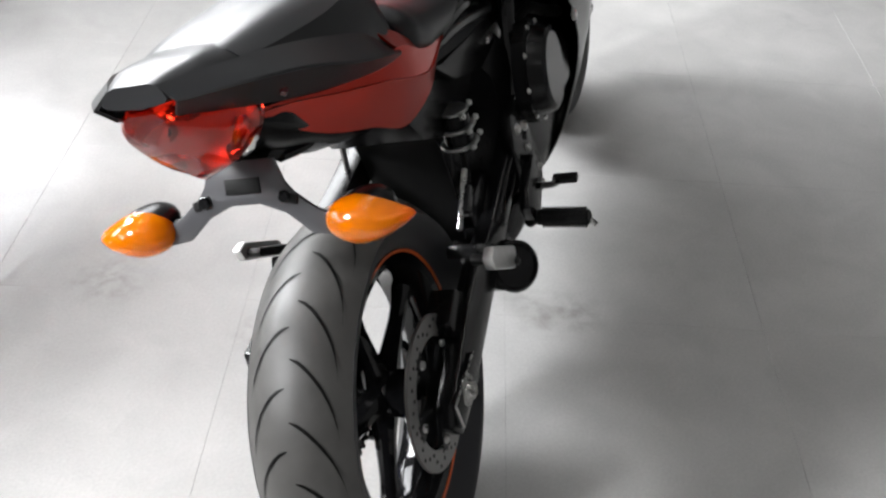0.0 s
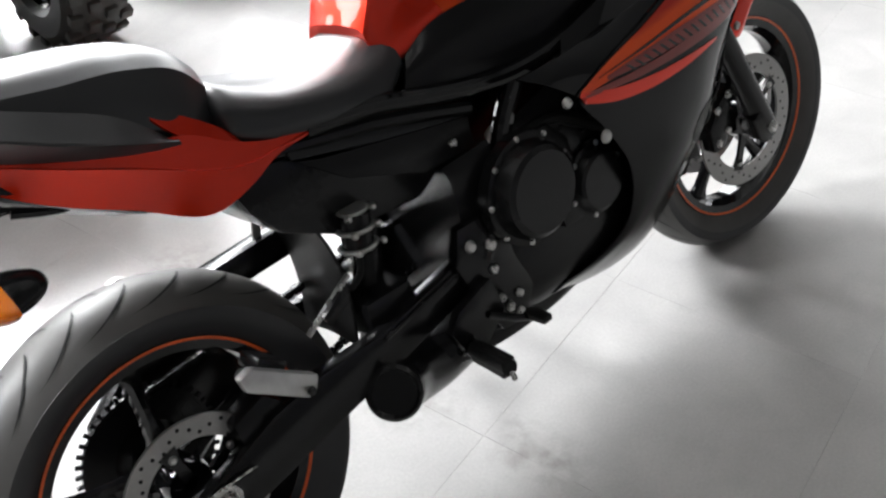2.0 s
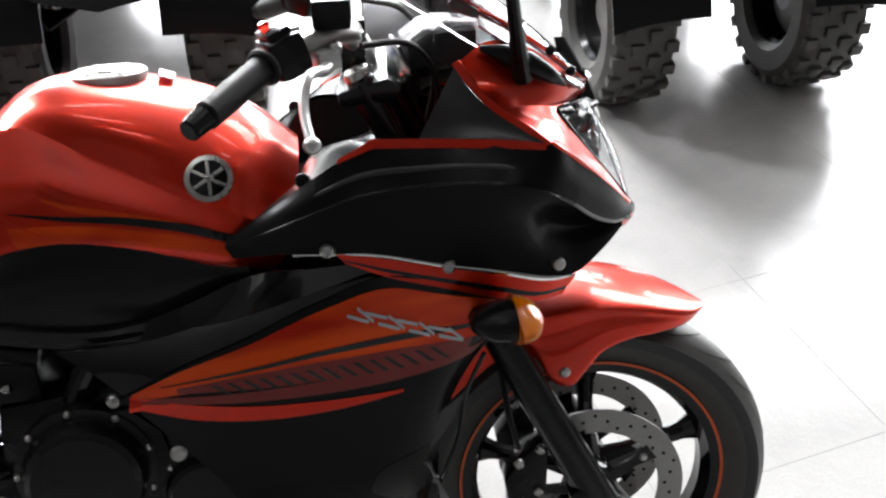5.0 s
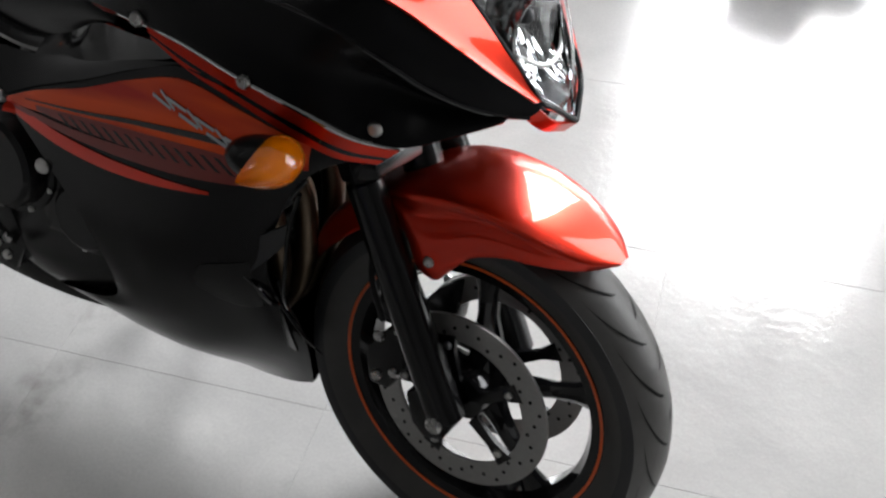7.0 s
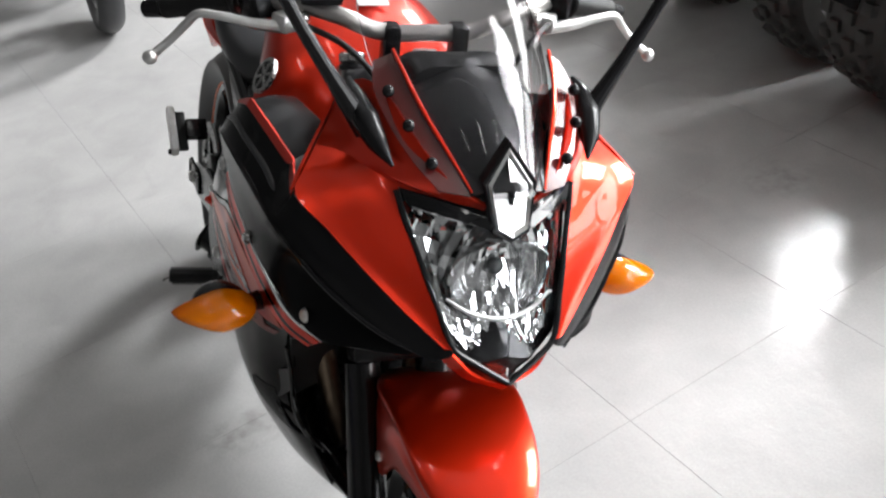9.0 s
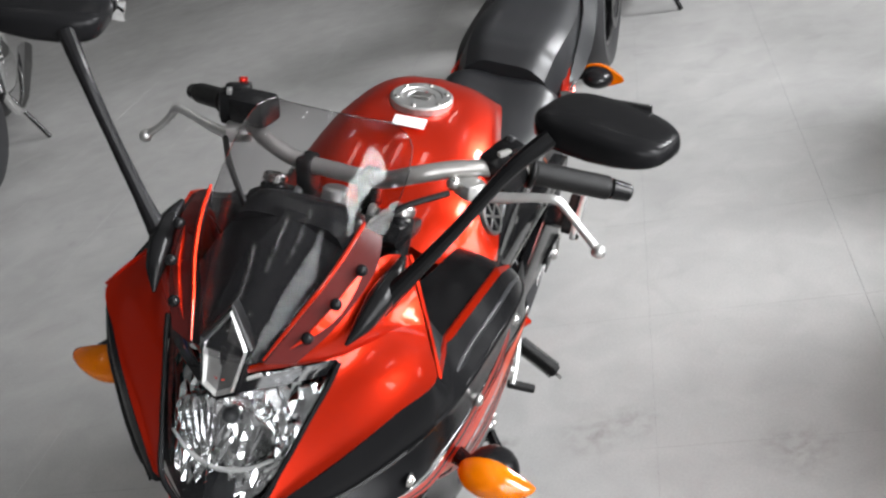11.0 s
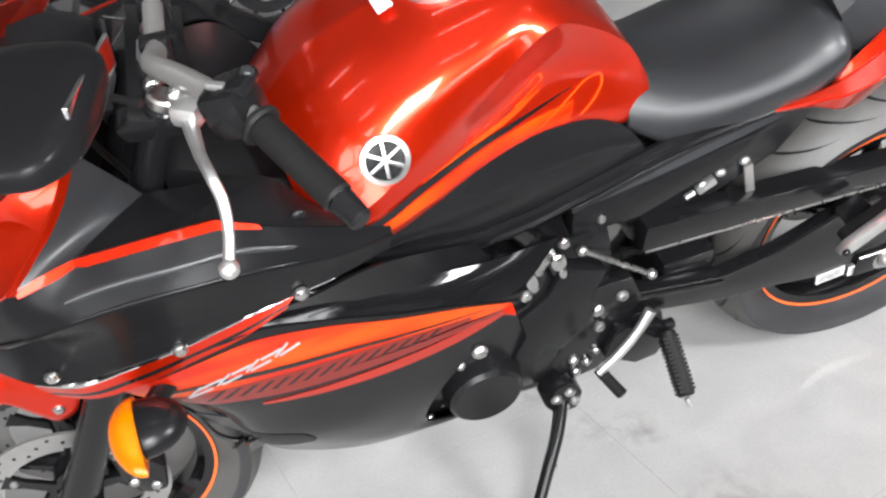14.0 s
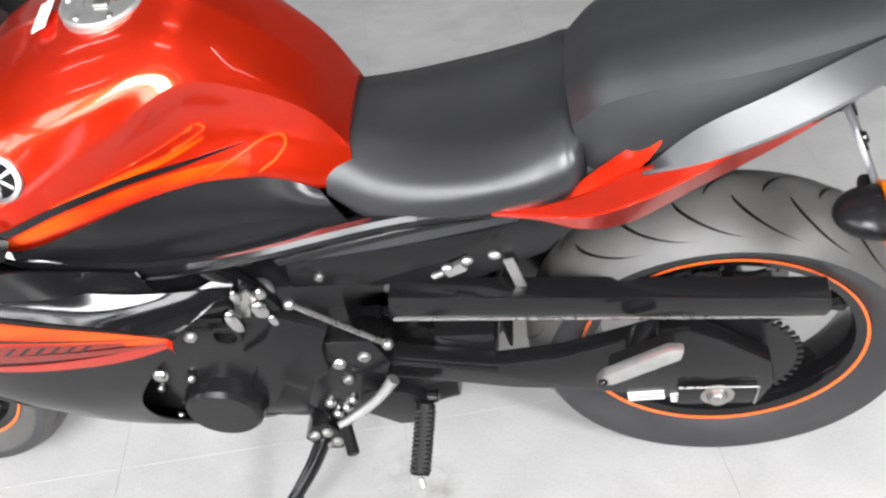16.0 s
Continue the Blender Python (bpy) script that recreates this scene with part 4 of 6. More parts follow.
# ---- engine
ENG = [[(-.17, 0, .60), (-.17, .10, .59), (-.17, .115, .45), (-.16, .10, .30), (-.16, 0, .27)],
       [(-.05, 0, .62), (-.05, .12, .61), (-.05, .14, .45), (-.05, .12, .27), (-.05, 0, .24)],
       [(.08, 0, .66), (.08, .13, .65), (.09, .15, .45), (.09, .12, .27), (.09, 0, .23)],
       [(.22, 0, .72), (.22, .15, .70), (.24, .15, .48), (.22, .11, .28), (.22, 0, .24)],
       [(.33, 0, .70), (.33, .15, .69), (.33, .14, .50), (.30, .10, .30), (.30, 0, .27)]]
eng = part("engine", hull(ENG, 20, 16), ENGINE, bike, "black four cylinder engine block", sharp=30)
for k in range(6):
    part("cooling_fin", block((.20, 0, .53 + .022 * k), (.20, .33, .005), 0.0015), ENGINE, eng)


def round_cover(x, z, r, y, s, label, bolts=7, depth=0.03):
    c = part("engine_cover", lathe([(0, s * depth), (r * .80, s * depth), (r * .9, s * depth * .85), (r * .97, s * depth * .4), (r, 0), (0, 0)], (x, s * y, z), 40, close=False), ENGINE, eng, label)
    part("cover_flange", lathe([(r * 1.03, s * .006), (r * 1.12, s * .004), (r * 1.12, -s * .02), (r * .9, -s * .02), (r * .9, s * .006)], (x, s * y, z), 40), ENGINE, c)
    for k in range(bolts):
        a = 2 * math.pi * k / bolts + .3
        part("cover_bolt", bolt_mesh((x + r * 1.07 * math.cos(a), s * (y + .004), z + r * 1.07 * math.sin(a)), .0055, .005, side=s), STEEL, c)


round_cover(-.05, .512, .088, .165, -1, "round black clutch cover", 9, .04)
round_cover(.112, .455, .062, .160, -1, "round black pick-up cover", 6, .025)
round_cover(.066, .358, .070, .135, 1, "round black alternator cover", 8, .045)
part("cover_boss", prism([(.02, .60), (.06, .56), (.09, .40), (.02, .40), (-.02, .60)], -.165, -.14, .006), ENGINE, eng)
spc = [(-.002, .499), (-.050, .535), (-.077, .587), (-.108, .570), (-.149, .553), (-.128, .505), (-.126, .441), (-.073, .384), (-.046, .408), (-.013, .345), (.012, .40), (-.012, .452)]
part("sprocket_cover", prism(spc, .12, .155, .006), SATIN, eng, "flat black front sprocket cover")
for s in (1, -1):
    plate = [(-.08, .52), (-.12, .50), (-.20, .50), (-.22, .44), (-.19, .36), (-.15, .28), (-.09, .27), (-.06, .33), (-.09, .40), (-.10, .46)]
    fp = part("frame_plate", prism(plate, s * .118, s * .142, .005), FRAME, bike, "black frame plate at the swingarm pivot")
    for x, z, r in ((-.183, .462, .011), (-.14, .445, .012), (-.145, .40, .010), (-.10, .33, .009), (-.125, .315, .009), (-.105, .295, .009), (-.14, .34, .008)):
        part("plate_bolt", bolt_mesh((x, s * .142, z), r, .008, side=s), STEEL, fp)
    # rider's peg
    pg = part("footpeg_bracket", prism([(-.17, .40), (-.25, .375), (-.275, .345), (-.25, .29), (-.21, .285), (-.15, .33)], s * .14, s * .16, .004), FRAME, bike, "black footpeg bracket")
    p0 = np.array((-.262, .160, .350) if s > 0 else (-.238, -.160, .300))
    p1 = np.array((-.252, s * .262, .302))
    peg = part("footpeg", rod(tuple(p0), tuple(p1), .0152, seg=16), SOFTRUB, pg, "ribbed black rubber footpeg")
    part("peg_hinge", rod(tuple(p0 + (.02, -s * .012, 0)), tuple(p0 + (-.02, -s * .012, 0)), .010, seg=12), FRAME, pg)
    tilt = math.degrees(math.atan2(p1[2] - p0[2], abs(p1[1] - p0[1])))
    for k in range(14):
        p = p0 + (p1 - p0) * (.12 + .062 * k)
        part("peg_rib", block(tuple(p), (.0300, .0048, .0285), .0015, (tilt * s, 0, 0)), SOFTRUB, peg)
    part("peg_feeler", rod((-.252, s * .262, .296), (-.256, s * .273, .286), .005, seg=10), STEEL, peg)

# gear lever and rod on the left, brake pedal on the right
part("gear_rod", rod((-.106, .150, .612), (-.228, .150, .503), .0045, seg=10), STEEL, bike, "bright gear linkage rod")
for p in ((-.106, .150, .612), (-.228, .150, .503)):
    part("rod_end", blob(p, (.009, .009, .009), 12, 8), STEEL, bike)
part("gear_lever", tube([(-.225, .165, .43), (-.20, .175, .40), (-.16, .185, .365), (-.125, .19, .34)], [.010, .008, .008, .007], 16, 10), CAST, bike, "polished aluminium gear lever")
part("gear_lever_tip", rod((-.128, .18, .338), (-.148, .235, .325), .010, seg=12), SOFTRUB, bike, "black rubber lever tip")
part("brake_pedal", tube([(-.19, -.16, .34), (-.15, -.175, .315), (-.12, -.178, .30)], .007, 10, 10), FRAME, bike, "black brake pedal")
part("pedal_pad", block((-.115, -.195, .305), (.022, .05, .014), .004), SOFTRUB, bike)
part("side_stand", tube([(-.077, .150, .25), (-.05, .195, .215), (.0, .255, .168), (.044, .307, .126)], [.013, .012, .011, .011], 16, 12), FRAME, bike, "long black side stand leg")
part("stand_foot", tube([(.052, .302, .126), (.036, .322, .121), (.016, .341, .119), (.004, .350, .124)], [.013, .014, .010, .005], 12, 12), FRAME, bike, "black stand foot on the floor")
part("stand_tab", rod((-.012, .238, .182), (-.030, .236, .178), .004, seg=8), FRAME, bike)
part("stand_bracket", prism([(-.06, .29), (-.04, .25), (-.06, .215), (-.10, .215), (-.11, .26), (-.09, .30)], .12, .165, .005), FRAME, bike, "black stand bracket with bolts")
for x, z in ((-.06, .265), (-.085, .275), (-.075, .235), (-.095, .245)):
    part("stand_bolt", bolt_mesh((x, .165, z), .010, .008, side=1), STEEL, bike)
part("stand_spring", tube([(-.064, .172, .254), (-.043, .200, .222), (-.022, .226, .198)], .006, 12, 8), SATIN, bike, "side stand return spring")

# exhaust under the engine
EX = [[(.25, 0, .30), (.25, .06, .29), (.25, .07, .25), (.25, 0, .22)], [(.0, 0, .30), (.0, .10, .29), (.0, .11, .24), (.0, 0, .20)], [(-.2, 0, .31), (-.2, .10, .30), (-.2, .11, .25), (-.2, 0, .21)], [(-.30, 0, .30), (-.30, .08, .29), (-.30, .09, .26), (-.30, 0, .23)]]
part("silencer", hull(EX, 18, 14), ENGINE, bike, "black under-engine silencer")
PIPE_END, PIPE_WAY = Vector((-.385, -.128, .300)), Vector((-.62, -.70, .36)).normalized()
part("tailpipe", tube([(-.16, -.02, .245), (-.25, -.04, .25), (-.33, -.075, .270), tuple(PIPE_END)], [.060, .062, .056, .044], 18, 22), ENGINE, bike, "short black tailpipe")
way = PIPE_WAY.to_track_quat("Y", "Z").to_matrix().to_4x4()
part("tailpipe_rim", lathe([(.047, .010), (.041, .016), (.036, .010), (.035, -.018), (.0, -.019), (.0, -.03), (.046, -.03)], (0, 0, 0), 36, close=False), ENGINE, bike, "black tailpipe rim", m=Matrix.Translation(PIPE_END + PIPE_WAY * .024) @ way)
part("tailpipe_baffle", lathe([(.020, .004), (.020, -.015), (.016, -.015), (.016, .004)], (0, 0, 0), 24), STEEL, bike, "steel inner pipe", m=Matrix.Translation(PIPE_END + PIPE_WAY * .024) @ way)

# ---- fairing
for s in (1, -1):
    # red mask over and beside the headlight
    up = [sided([(.737, .004, .957), (.690, .075, .997), (.645, .106, 1.034), (.598, .124, 1.062), (.55, .142, 1.068), (.513, .157, 1.048)], s),
          sided([(.715, .030, .962), (.676, .096, .988), (.634, .132, 1.012), (.59, .150, 1.030), (.555, .160, 1.038), (.524, .168, 1.030)], s),
          sided([(.695, .058, .963), (.665, .108, .975), (.628, .142, .990), (.592, .162, 1.000), (.565, .174, 1.006), (.540, .183, 1.008)], s),
          sided([(.652, .120, .967), (.635, .136, .974), (.612, .155, .980), (.59, .170, .985), (.577, .184, .987), (.564, .203, .986)], s)]
    mask = part("front_cowl", patch(up, 24, 14, 0.004), RED, bike, "glossy red cowl over the headlight", sharp=60)
    cheek = [up[3],
             sided([(.670, .117, .938), (.632, .186, .957), (.593, .224, .967)], s),
             sided([(.690, .109, .914), (.656, .180, .930), (.614, .240, .952)], s),
             sided([(.710, .102, .889), (.690, .153, .894), (.660, .205, .914)], s),
             sided([(.730, .094, .864), (.718, .130, .860), (.702, .164, .874)], s),
             sided([(.752, .084, .836), (.746, .102, .832), (.740, .122, .836)], s),
             sided([(.778, .072, .803), (.776, .076, .803), (.774, .082, .804)], s)]
    part("cowl_cheek", patch(cheek, 14, 26, 0.004), RED, mask, "glossy red cheek beside the headlight", sharp=60)
    edge_ = [(.513, .158, 1.050), (.524, .170, 1.032), (.540, .185, 1.010), (.565, .206, .987), (.594, .227, .968), (.616, .243, .950)]
    bm = patch([sided(edge_, s), sided([(x - .008, y - .006, z - .006) for x, y, z in edge_], s)], 24, 3, 0.004)
    part("cowl_rim", bm, RED, mask, "bright red cowl edge")
    # black scoop panel: a matt crest over a glossy flank that dips into an intake at the front
    a = [(.780, .066, .800), (.742, .121, .834), (.702, .165, .873), (.655, .205, .912), (.614, .239, .946), (.572, .230, .949), (.539, .223, .952), (.46, .234, .962), (.381, .245, .970), (.336, .250, .950), (.265, .235, .904), (.185, .212, .850)]
    b = [(.778, .076, .792), (.735, .135, .815), (.692, .182, .848), (.650, .222, .884), (.605, .252, .912), (.560, .252, .923), (.515, .254, .930), (.44, .262, .936), (.36, .264, .934), (.315, .263, .918), (.26, .250, .890), (.185, .216, .846)]
    b_ = [(.772, .088, .786), (.728, .142, .802), (.68, .192, .830), (.640, .230, .864), (.600, .256, .892), (.555, .267, .906), (.51, .273, .914), (.43, .279, .918), (.35, .277, .910), (.305, .270, .896), (.255, .256, .876), (.186, .219, .844)]
    c = [(.752, .106, .785), (.712, .126, .792), (.665, .150, .802), (.620, .186, .826), (.578, .236, .850), (.54, .252, .858), (.50, .259, .862), (.43, .267, .868), (.35, .269, .868), (.30, .262, .864), (.255, .251, .856), (.19, .222, .839)]
    d = [(.748, .116, .779), (.706, .160, .764), (.655, .198, .748), (.625, .216, .752), (.59, .230, .764), (.55, .242, .778), (.51, .250, .791), (.44, .258, .812), (.37, .262, .832), (.31, .257, .836), (.26, .250, .838), (.195, .225, .830)]
    sc = part("side_scoop", patch([sided(a, s), sided(b, s), sided(b_, s)], 60, 12, 0.004), SCOOP, bike, "long black side scoop panel", sharp=60)
    part("scoop_flank", patch([sided(b_, s), sided(c, s), sided(d, s)], 60, 16, 0.004), SCOOP, sc, "black lower flank of the scoop with a front intake", sharp=60)
    part("intake_brow", tube(sided([(.762, .098, .785), (.725, .146, .800), (.68, .193, .828), (.640, .231, .862), (.600, .257, .889)], s), [.002, .0035, .004, .004, .002], 26, 8), GLOSS, sc, "glossy brow over the intake")
    for name, line, k in (("scoop_ridge", b, .0062), ("scoop_crease", b_, .0034)):
        part(name, tube(sided([(x, y - k * .62, z - k * .42) for x, y, z in line[4:11]], s), [.001, k, k, k, k, k * .8, .001], 44, 14), GREYPL if k > .004 else SATIN, sc, "rounded ridge along the scoop")
    # two facets of the inner cowl panel, with the red lip on their outer edge
    part("inner_panel", patch([sided([(.508, .150, 1.040), (.480, .138, .985), (.457, .135, .943)], s), sided([(.532, .178, 1.002), (.512, .168, .970), (.485, .160, .945)], s), sided([(.566, .204, .977), (.542, .195, .960), (.512, .190, .948)], s), sided([(.610, .238, .947), (.577, .229, .949), (.541, .222, .952)], s)], 16, 14, 0.004), GREYPL, sc, "dark grey inner cowl panel")
    e = [(.457, .135, .943), (.385, .158, .953), (.318, .170, .950), (.265, .178, .888), (.215, .192, .858)]
    f = [(.541, .222, .952), (.46, .233, .961), (.381, .244, .969), (.330, .246, .944), (.215, .216, .868)]
    part("inner_shelf", patch([sided(e, s), sided([(.50, .180, .949), (.423, .198, .960), (.352, .210, .966), (.300, .214, .930), (.215, .206, .866)], s), sided(f, s)], 26, 8, 0.004), SCOOP, sc, "dark grey inner cowl shelf", sharp=50)
    part("inner_shelf_drop", patch([sided([(.501, .148, 1.03), (.457, .131, .938), (.385, .154, .948), (.318, .166, .944), (.265, .174, .882)], s), sided([(.49, .128, .90), (.44, .118, .87), (.38, .125, .86), (.31, .14, .85), (.25, .16, .84)], s)], 16, 4, 0.003), SATIN, sc)
    lip_up = [(.609, .238, .950), (.541, .224, .956), (.461, .236, .967), (.383, .247, .976), (.338, .252, .955)]
    lip_dn = [(.606, .243, .941), (.541, .229, .945), (.460, .241, .956), (.382, .252, .965), (.336, .255, .950)]
    for p, q in zip(range(4), range(1, 5)):
        part("shelf_lip", patch([sided([lip_up[p], lip_up[q]], s), sided([lip_dn[p], lip_dn[q]], s)], 6, 3, .004), RED, sc, "red lip along the panel")
    part("shelf_screw", bolt_mesh((.292, s * .226, .925), .010, .006, side=s), SATIN, sc)
    # chrome stands in for the highlight on the scoop's glossy black lower edge
    part("edge_highlight", tube(sided([(.655, .200, .746), (.61, .227, .756), (.54, .247, .780), (.46, .259, .803), (.37, .264, .829), (.27, .254, .836)], s), [.0015, .0048, .0034, .0024, .0022, .0015], 40, 8), CHROME, sc, "chrome bead as the highlight along the panel's lower edge")
    # red band with bolts below the scoop
    up_, dn_ = ([(.655, .203, .745), (.61, .228, .752), (.54, .248, .777), (.46, .260, .800), (.37, .265, .826), (.325, .264, .834)],
                [(.632, .212, .724), (.59, .233, .726), (.53, .251, .746), (.46, .261, .772), (.39, .268, .797), (.335, .267, .822)])
    for k0, k1, paint, name in ((0, .50, RED, "red_band"), (.50, .72, GLOSS, "black_band"), (.72, 1, RED, "red_band")):
        rows_ = [[lerp(p, q, k) for p, q in zip(up_, dn_)] for k in (k0, (k0 + k1) / 2, k1)]
        part(name, patch([sided(r, s) for r in rows_], 26, 5, 0.003), paint, sc, "narrow painted band under the scoop")
    for x, y, z in ((.314, .267, .842), (.469, .261, .802), (.627, .216, .771)):
        part("fairing_bolt", bolt_mesh((x, s * y, z), .010, .007, side=s), STEEL, sc)

    # lower fairing
    A = [(.62, .215, .735), (.54, .244, .755), (.46, .256, .780), (.39, .264, .800), (.30, .255, .770), (.20, .246, .725), (.11, .238, .690), (.030, .228, .652)]
    B = [(.545, .212, .690), (.50, .236, .690), (.43, .248, .695), (.36, .252, .695), (.28, .248, .680), (.20, .242, .660), (.12, .235, .645), (.037, .226, .640)]
    C = [(.475, .19, .585), (.44, .215, .58), (.38, .230, .58), (.32, .235, .58), (.26, .234, .575), (.20, .230, .570), (.145, .226, .57), (.095, .222, .565)]
    D = [(.445, .165, .46), (.41, .190, .46), (.36, .205, .46), (.31, .210, .455), (.265, .212, .455), (.225, .210, .455), (.19, .208, .455), (.16, .206, .455)]
    E_ = [(.446, .120, .398), (.42, .144, .388), (.37, .158, .374), (.31, .166, .354), (.26, .170, .342), (.22, .171, .338), (.19, .172, .34), (.17, .17, .345)]
    F = [(.448, .060, .296), (.41, .078, .270), (.35, .090, .247), (.29, .098, .233), (.22, .104, .230), (.16, .107, .236), (.09, .107, .246), (-.02, .105, .262)]
    G = [(.432, .0, .172), (.40, .0, .160), (.35, .0, .152), (.29, .0, .150), (.22, .0, .156), (.16, .0, .165), (.09, .0, .180), (-.02, .0, .210)]
    low_bm = patch([sided(q, s) for q in (A, B, C, D, E_, F, G)], 30, 34, 0.004)
    tree = BVHTree.FromBMesh(low_bm)
    lf = part("lower_fairing", low_bm, FAIRING, bike, "glossy black lower fairing with red and orange graphics", sharp=70)
    main = decal([[(.555, .735), (.46, .762), (.385, .782), (.30, .758), (.20, .716), (.10, .682), (.04, .655)], [(.54, .690), (.46, .685), (.38, .684), (.30, .675), (.20, .662), (.10, .650), (.04, .645)]], tree, s, 30, 8)
    part("fairing_flame", main, FLAME, lf, "orange and red fairing graphic")
    st = decal([[(.52, .672), (.42, .664), (.30, .652), (.18, .645), (.04, .648)], [(.50, .655), (.40, .640), (.30, .632), (.18, .630), (.04, .640)]], tree, s, 26, 4, 0.0016)
    part("lower_stripe", st, DARKRED, lf, "dark red hatched stripe")
    st = decal([[(.40, .622), (.30, .620), (.20, .622), (.12, .632), (.037, .652)], [(.40, .617), (.30, .603), (.20, .599), (.12, .608), (.036, .634)]], tree, s, 26, 4, 0.0016)
    part("red_stripe", st, RED, lf, "slim red stripe sweeping to the rear tip")
    st = decal([[(.50, .712), (.40, .712), (.30, .70), (.20, .682), (.08, .664)], [(.50, .706), (.40, .702), (.30, .692), (.20, .677), (.08, .663)]], tree, s, 26, 3, 0.0022)
    part("black_streak", st, GLOSS, lf, "thin black streak")
    bk = decal([[(.50, .688), (.40, .689), (.30, .682), (.20, .672), (.10, .660)], [(.49, .662), (.40, .658), (.30, .653), (.20, .650), (.10, .652)]], tree, s, 26, 5, 0.0019)
    part("dark_band", bk, DARKRED, lf, "dark red band in the graphic")
    for k in range(15):
        x = .445 - .021 * k
        st = decal([[(x, .684 - .0016 * k), (x - .007, .684 - .0016 * k)], [(x + .022, .662 - .0012 * k), (x + .015, .662 - .0012 * k)]], tree, s, 4, 3, 0.0024)
        part("hatch_bar", st, GLOSS, lf)
    # unreadable model mark as slanted silver bars
    strokes = [((.486, .686), (.452, .700), .0036), ((.470, .704), (.438, .716), .0036)]
    strokes += [((.486 - .040 * k, .687 + .016 * k), (.466 - .040 * k, .709 + .016 * k), .0032) for k in range(4)]
    strokes += [((.440 - .040 * k, .703 + .016 * k), (.412 - .040 * k, .715 + .016 * k), .0034) for k in range(3)]
    strokes += [((.424 - .040 * k, .722 + .016 * k), (.396 - .040 * k, .733 + .016 * k), .0034) for k in range(2)]
    for (x0, z0), (x1, z1), wd in strokes:
        st = decal([[(x0, z0 + wd), (x1, z1 + wd)], [(x0 - .001, z0 - wd * .4), (x1 - .001, z1 - wd * .4)]], tree, s, 6, 3, 0.003)
        part("model_mark_bar", st, SILVERP, lf, "small slanted silver mark")
    part("fairing_bolt", bolt_mesh((.088, s * .226, .556), .012, .008, side=s), STEEL, lf)
    part("fairing_bolt", bolt_mesh((.014, s * .222, .645), .010, .008, side=s), STEEL, lf)
    # gloss insert between scoop, tank rail and lower fairing
    ins = patch([sided([(.365, .262, .822), (.30, .250, .815), (.22, .226, .805), (.14, .195, .765), (.07, .178, .735)], s),
                 sided([(.375, .258, .805), (.30, .244, .782), (.20, .226, .738), (.11, .210, .70), (.03, .20, .665)], s)], 20, 6, 0.004)
    part("fairing_insert", ins, GLOSS, bike, "glossy black insert above the lower fairing")
    part("fairing_ledge", patch([sided([(.39, .264, .800), (.30, .256, .771), (.20, .247, .727), (.11, .239, .692), (.028, .229, .654)], s),
                                 sided([(.385, .256, .808), (.295, .243, .784), (.193, .232, .742), (.10, .224, .708), (-.01, .212, .683)], s),
                                 sided([(.38, .246, .814), (.29, .229, .793), (.188, .215, .752), (.09, .206, .722), (-.055, .192, .708)], s)], 30, 7, .003), GLOSS, lf, "glossy black ledge above the flame graphic")
    part("stay_plate", patch([sided([(.200, .148, .750), (.135, .146, .724), (.062, .144, .708)], s), sided([(.188, .186, .690), (.145, .184, .672), (.100, .182, .668)], s)], 10, 5, .004), GREYPL, bike, "dark grey stay plate under the frame rail")
    # mouth behind the front wheel
    mouth = patch([sided([(.60, .205, .725), (.535, .205, .68), (.47, .182, .58), (.44, .16, .46), (.468, .118, .36), (.485, .07, .29)], s),
                   sided([(.52, .15, .70), (.46, .15, .66), (.40, .14, .56), (.38, .12, .46), (.39, .09, .36), (.41, .05, .30)], s)], 20, 6, 0.003)
    part("duct_lip", mouth, SATIN, lf, "black duct lip behind the front wheel")
    dp = patch([sided([(.530, .205, .665), (.475, .185, .585), (.448, .165, .500)], s), sided([(.49, .150, .640), (.44, .135, .565), (.415, .120, .49)], s), sided([(.45, .10, .62), (.41, .09, .55), (.385, .08, .47)], s)], 14, 10, .003)
    part("duct_panel", dp, GREYPL, lf, "dark grey panel inside the duct")
    part("duct_vane", patch([sided([(.455, .150, .46), (.452, .120, .37), (.455, .09, .30)], s), sided([(.40, .125, .45), (.40, .10, .36), (.40, .07, .29)], s)], 12, 4, .004), SATIN, lf, "black inner duct lip")
    part("duct_edge", tube(sided([(.400, .200, .492), (.430, .188, .468), (.446, .165, .430), (.448, .122, .395), (.449, .062, .298)], s), [.002, .004, .004, .004, .003], 26, 8), GLOSS, lf, "glossy edge of the duct")
    part("duct_edge", tube(sided([(.520, .208, .645), (.496, .192, .582), (.482, .178, .500), (.464, .150, .430), (.456, .116, .380)], s), .0035, 26, 8), GLOSS, lf)
    # side duct without a real recess: its shade is a black decal
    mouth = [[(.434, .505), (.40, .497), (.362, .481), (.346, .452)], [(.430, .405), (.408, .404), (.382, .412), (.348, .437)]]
    part("duct_shade_decal", decal(mouth, tree, s, 16, 8, .0012), SOFTRUB, lf, "flat black decal for the shaded side duct of the belly fairing")
    part("duct_facet", patch([sided([(.395, .207, .513), (.445, .200, .548), (.494, .196, .584)], s), sided([(.430, .192, .482), (.460, .186, .514), (.486, .184, .546)], s)], 10, 5, .003), GREYPL, lf, "grey facet above the duct")
    i = indicator(.540, .308, .737, 1, s)
    part("stalk", tube([(.50, s * .235, .72), (.52, s * .265, .728), (.535, s * .285, .733)], [.016, .013, .012], 10, 12), SATIN, i)

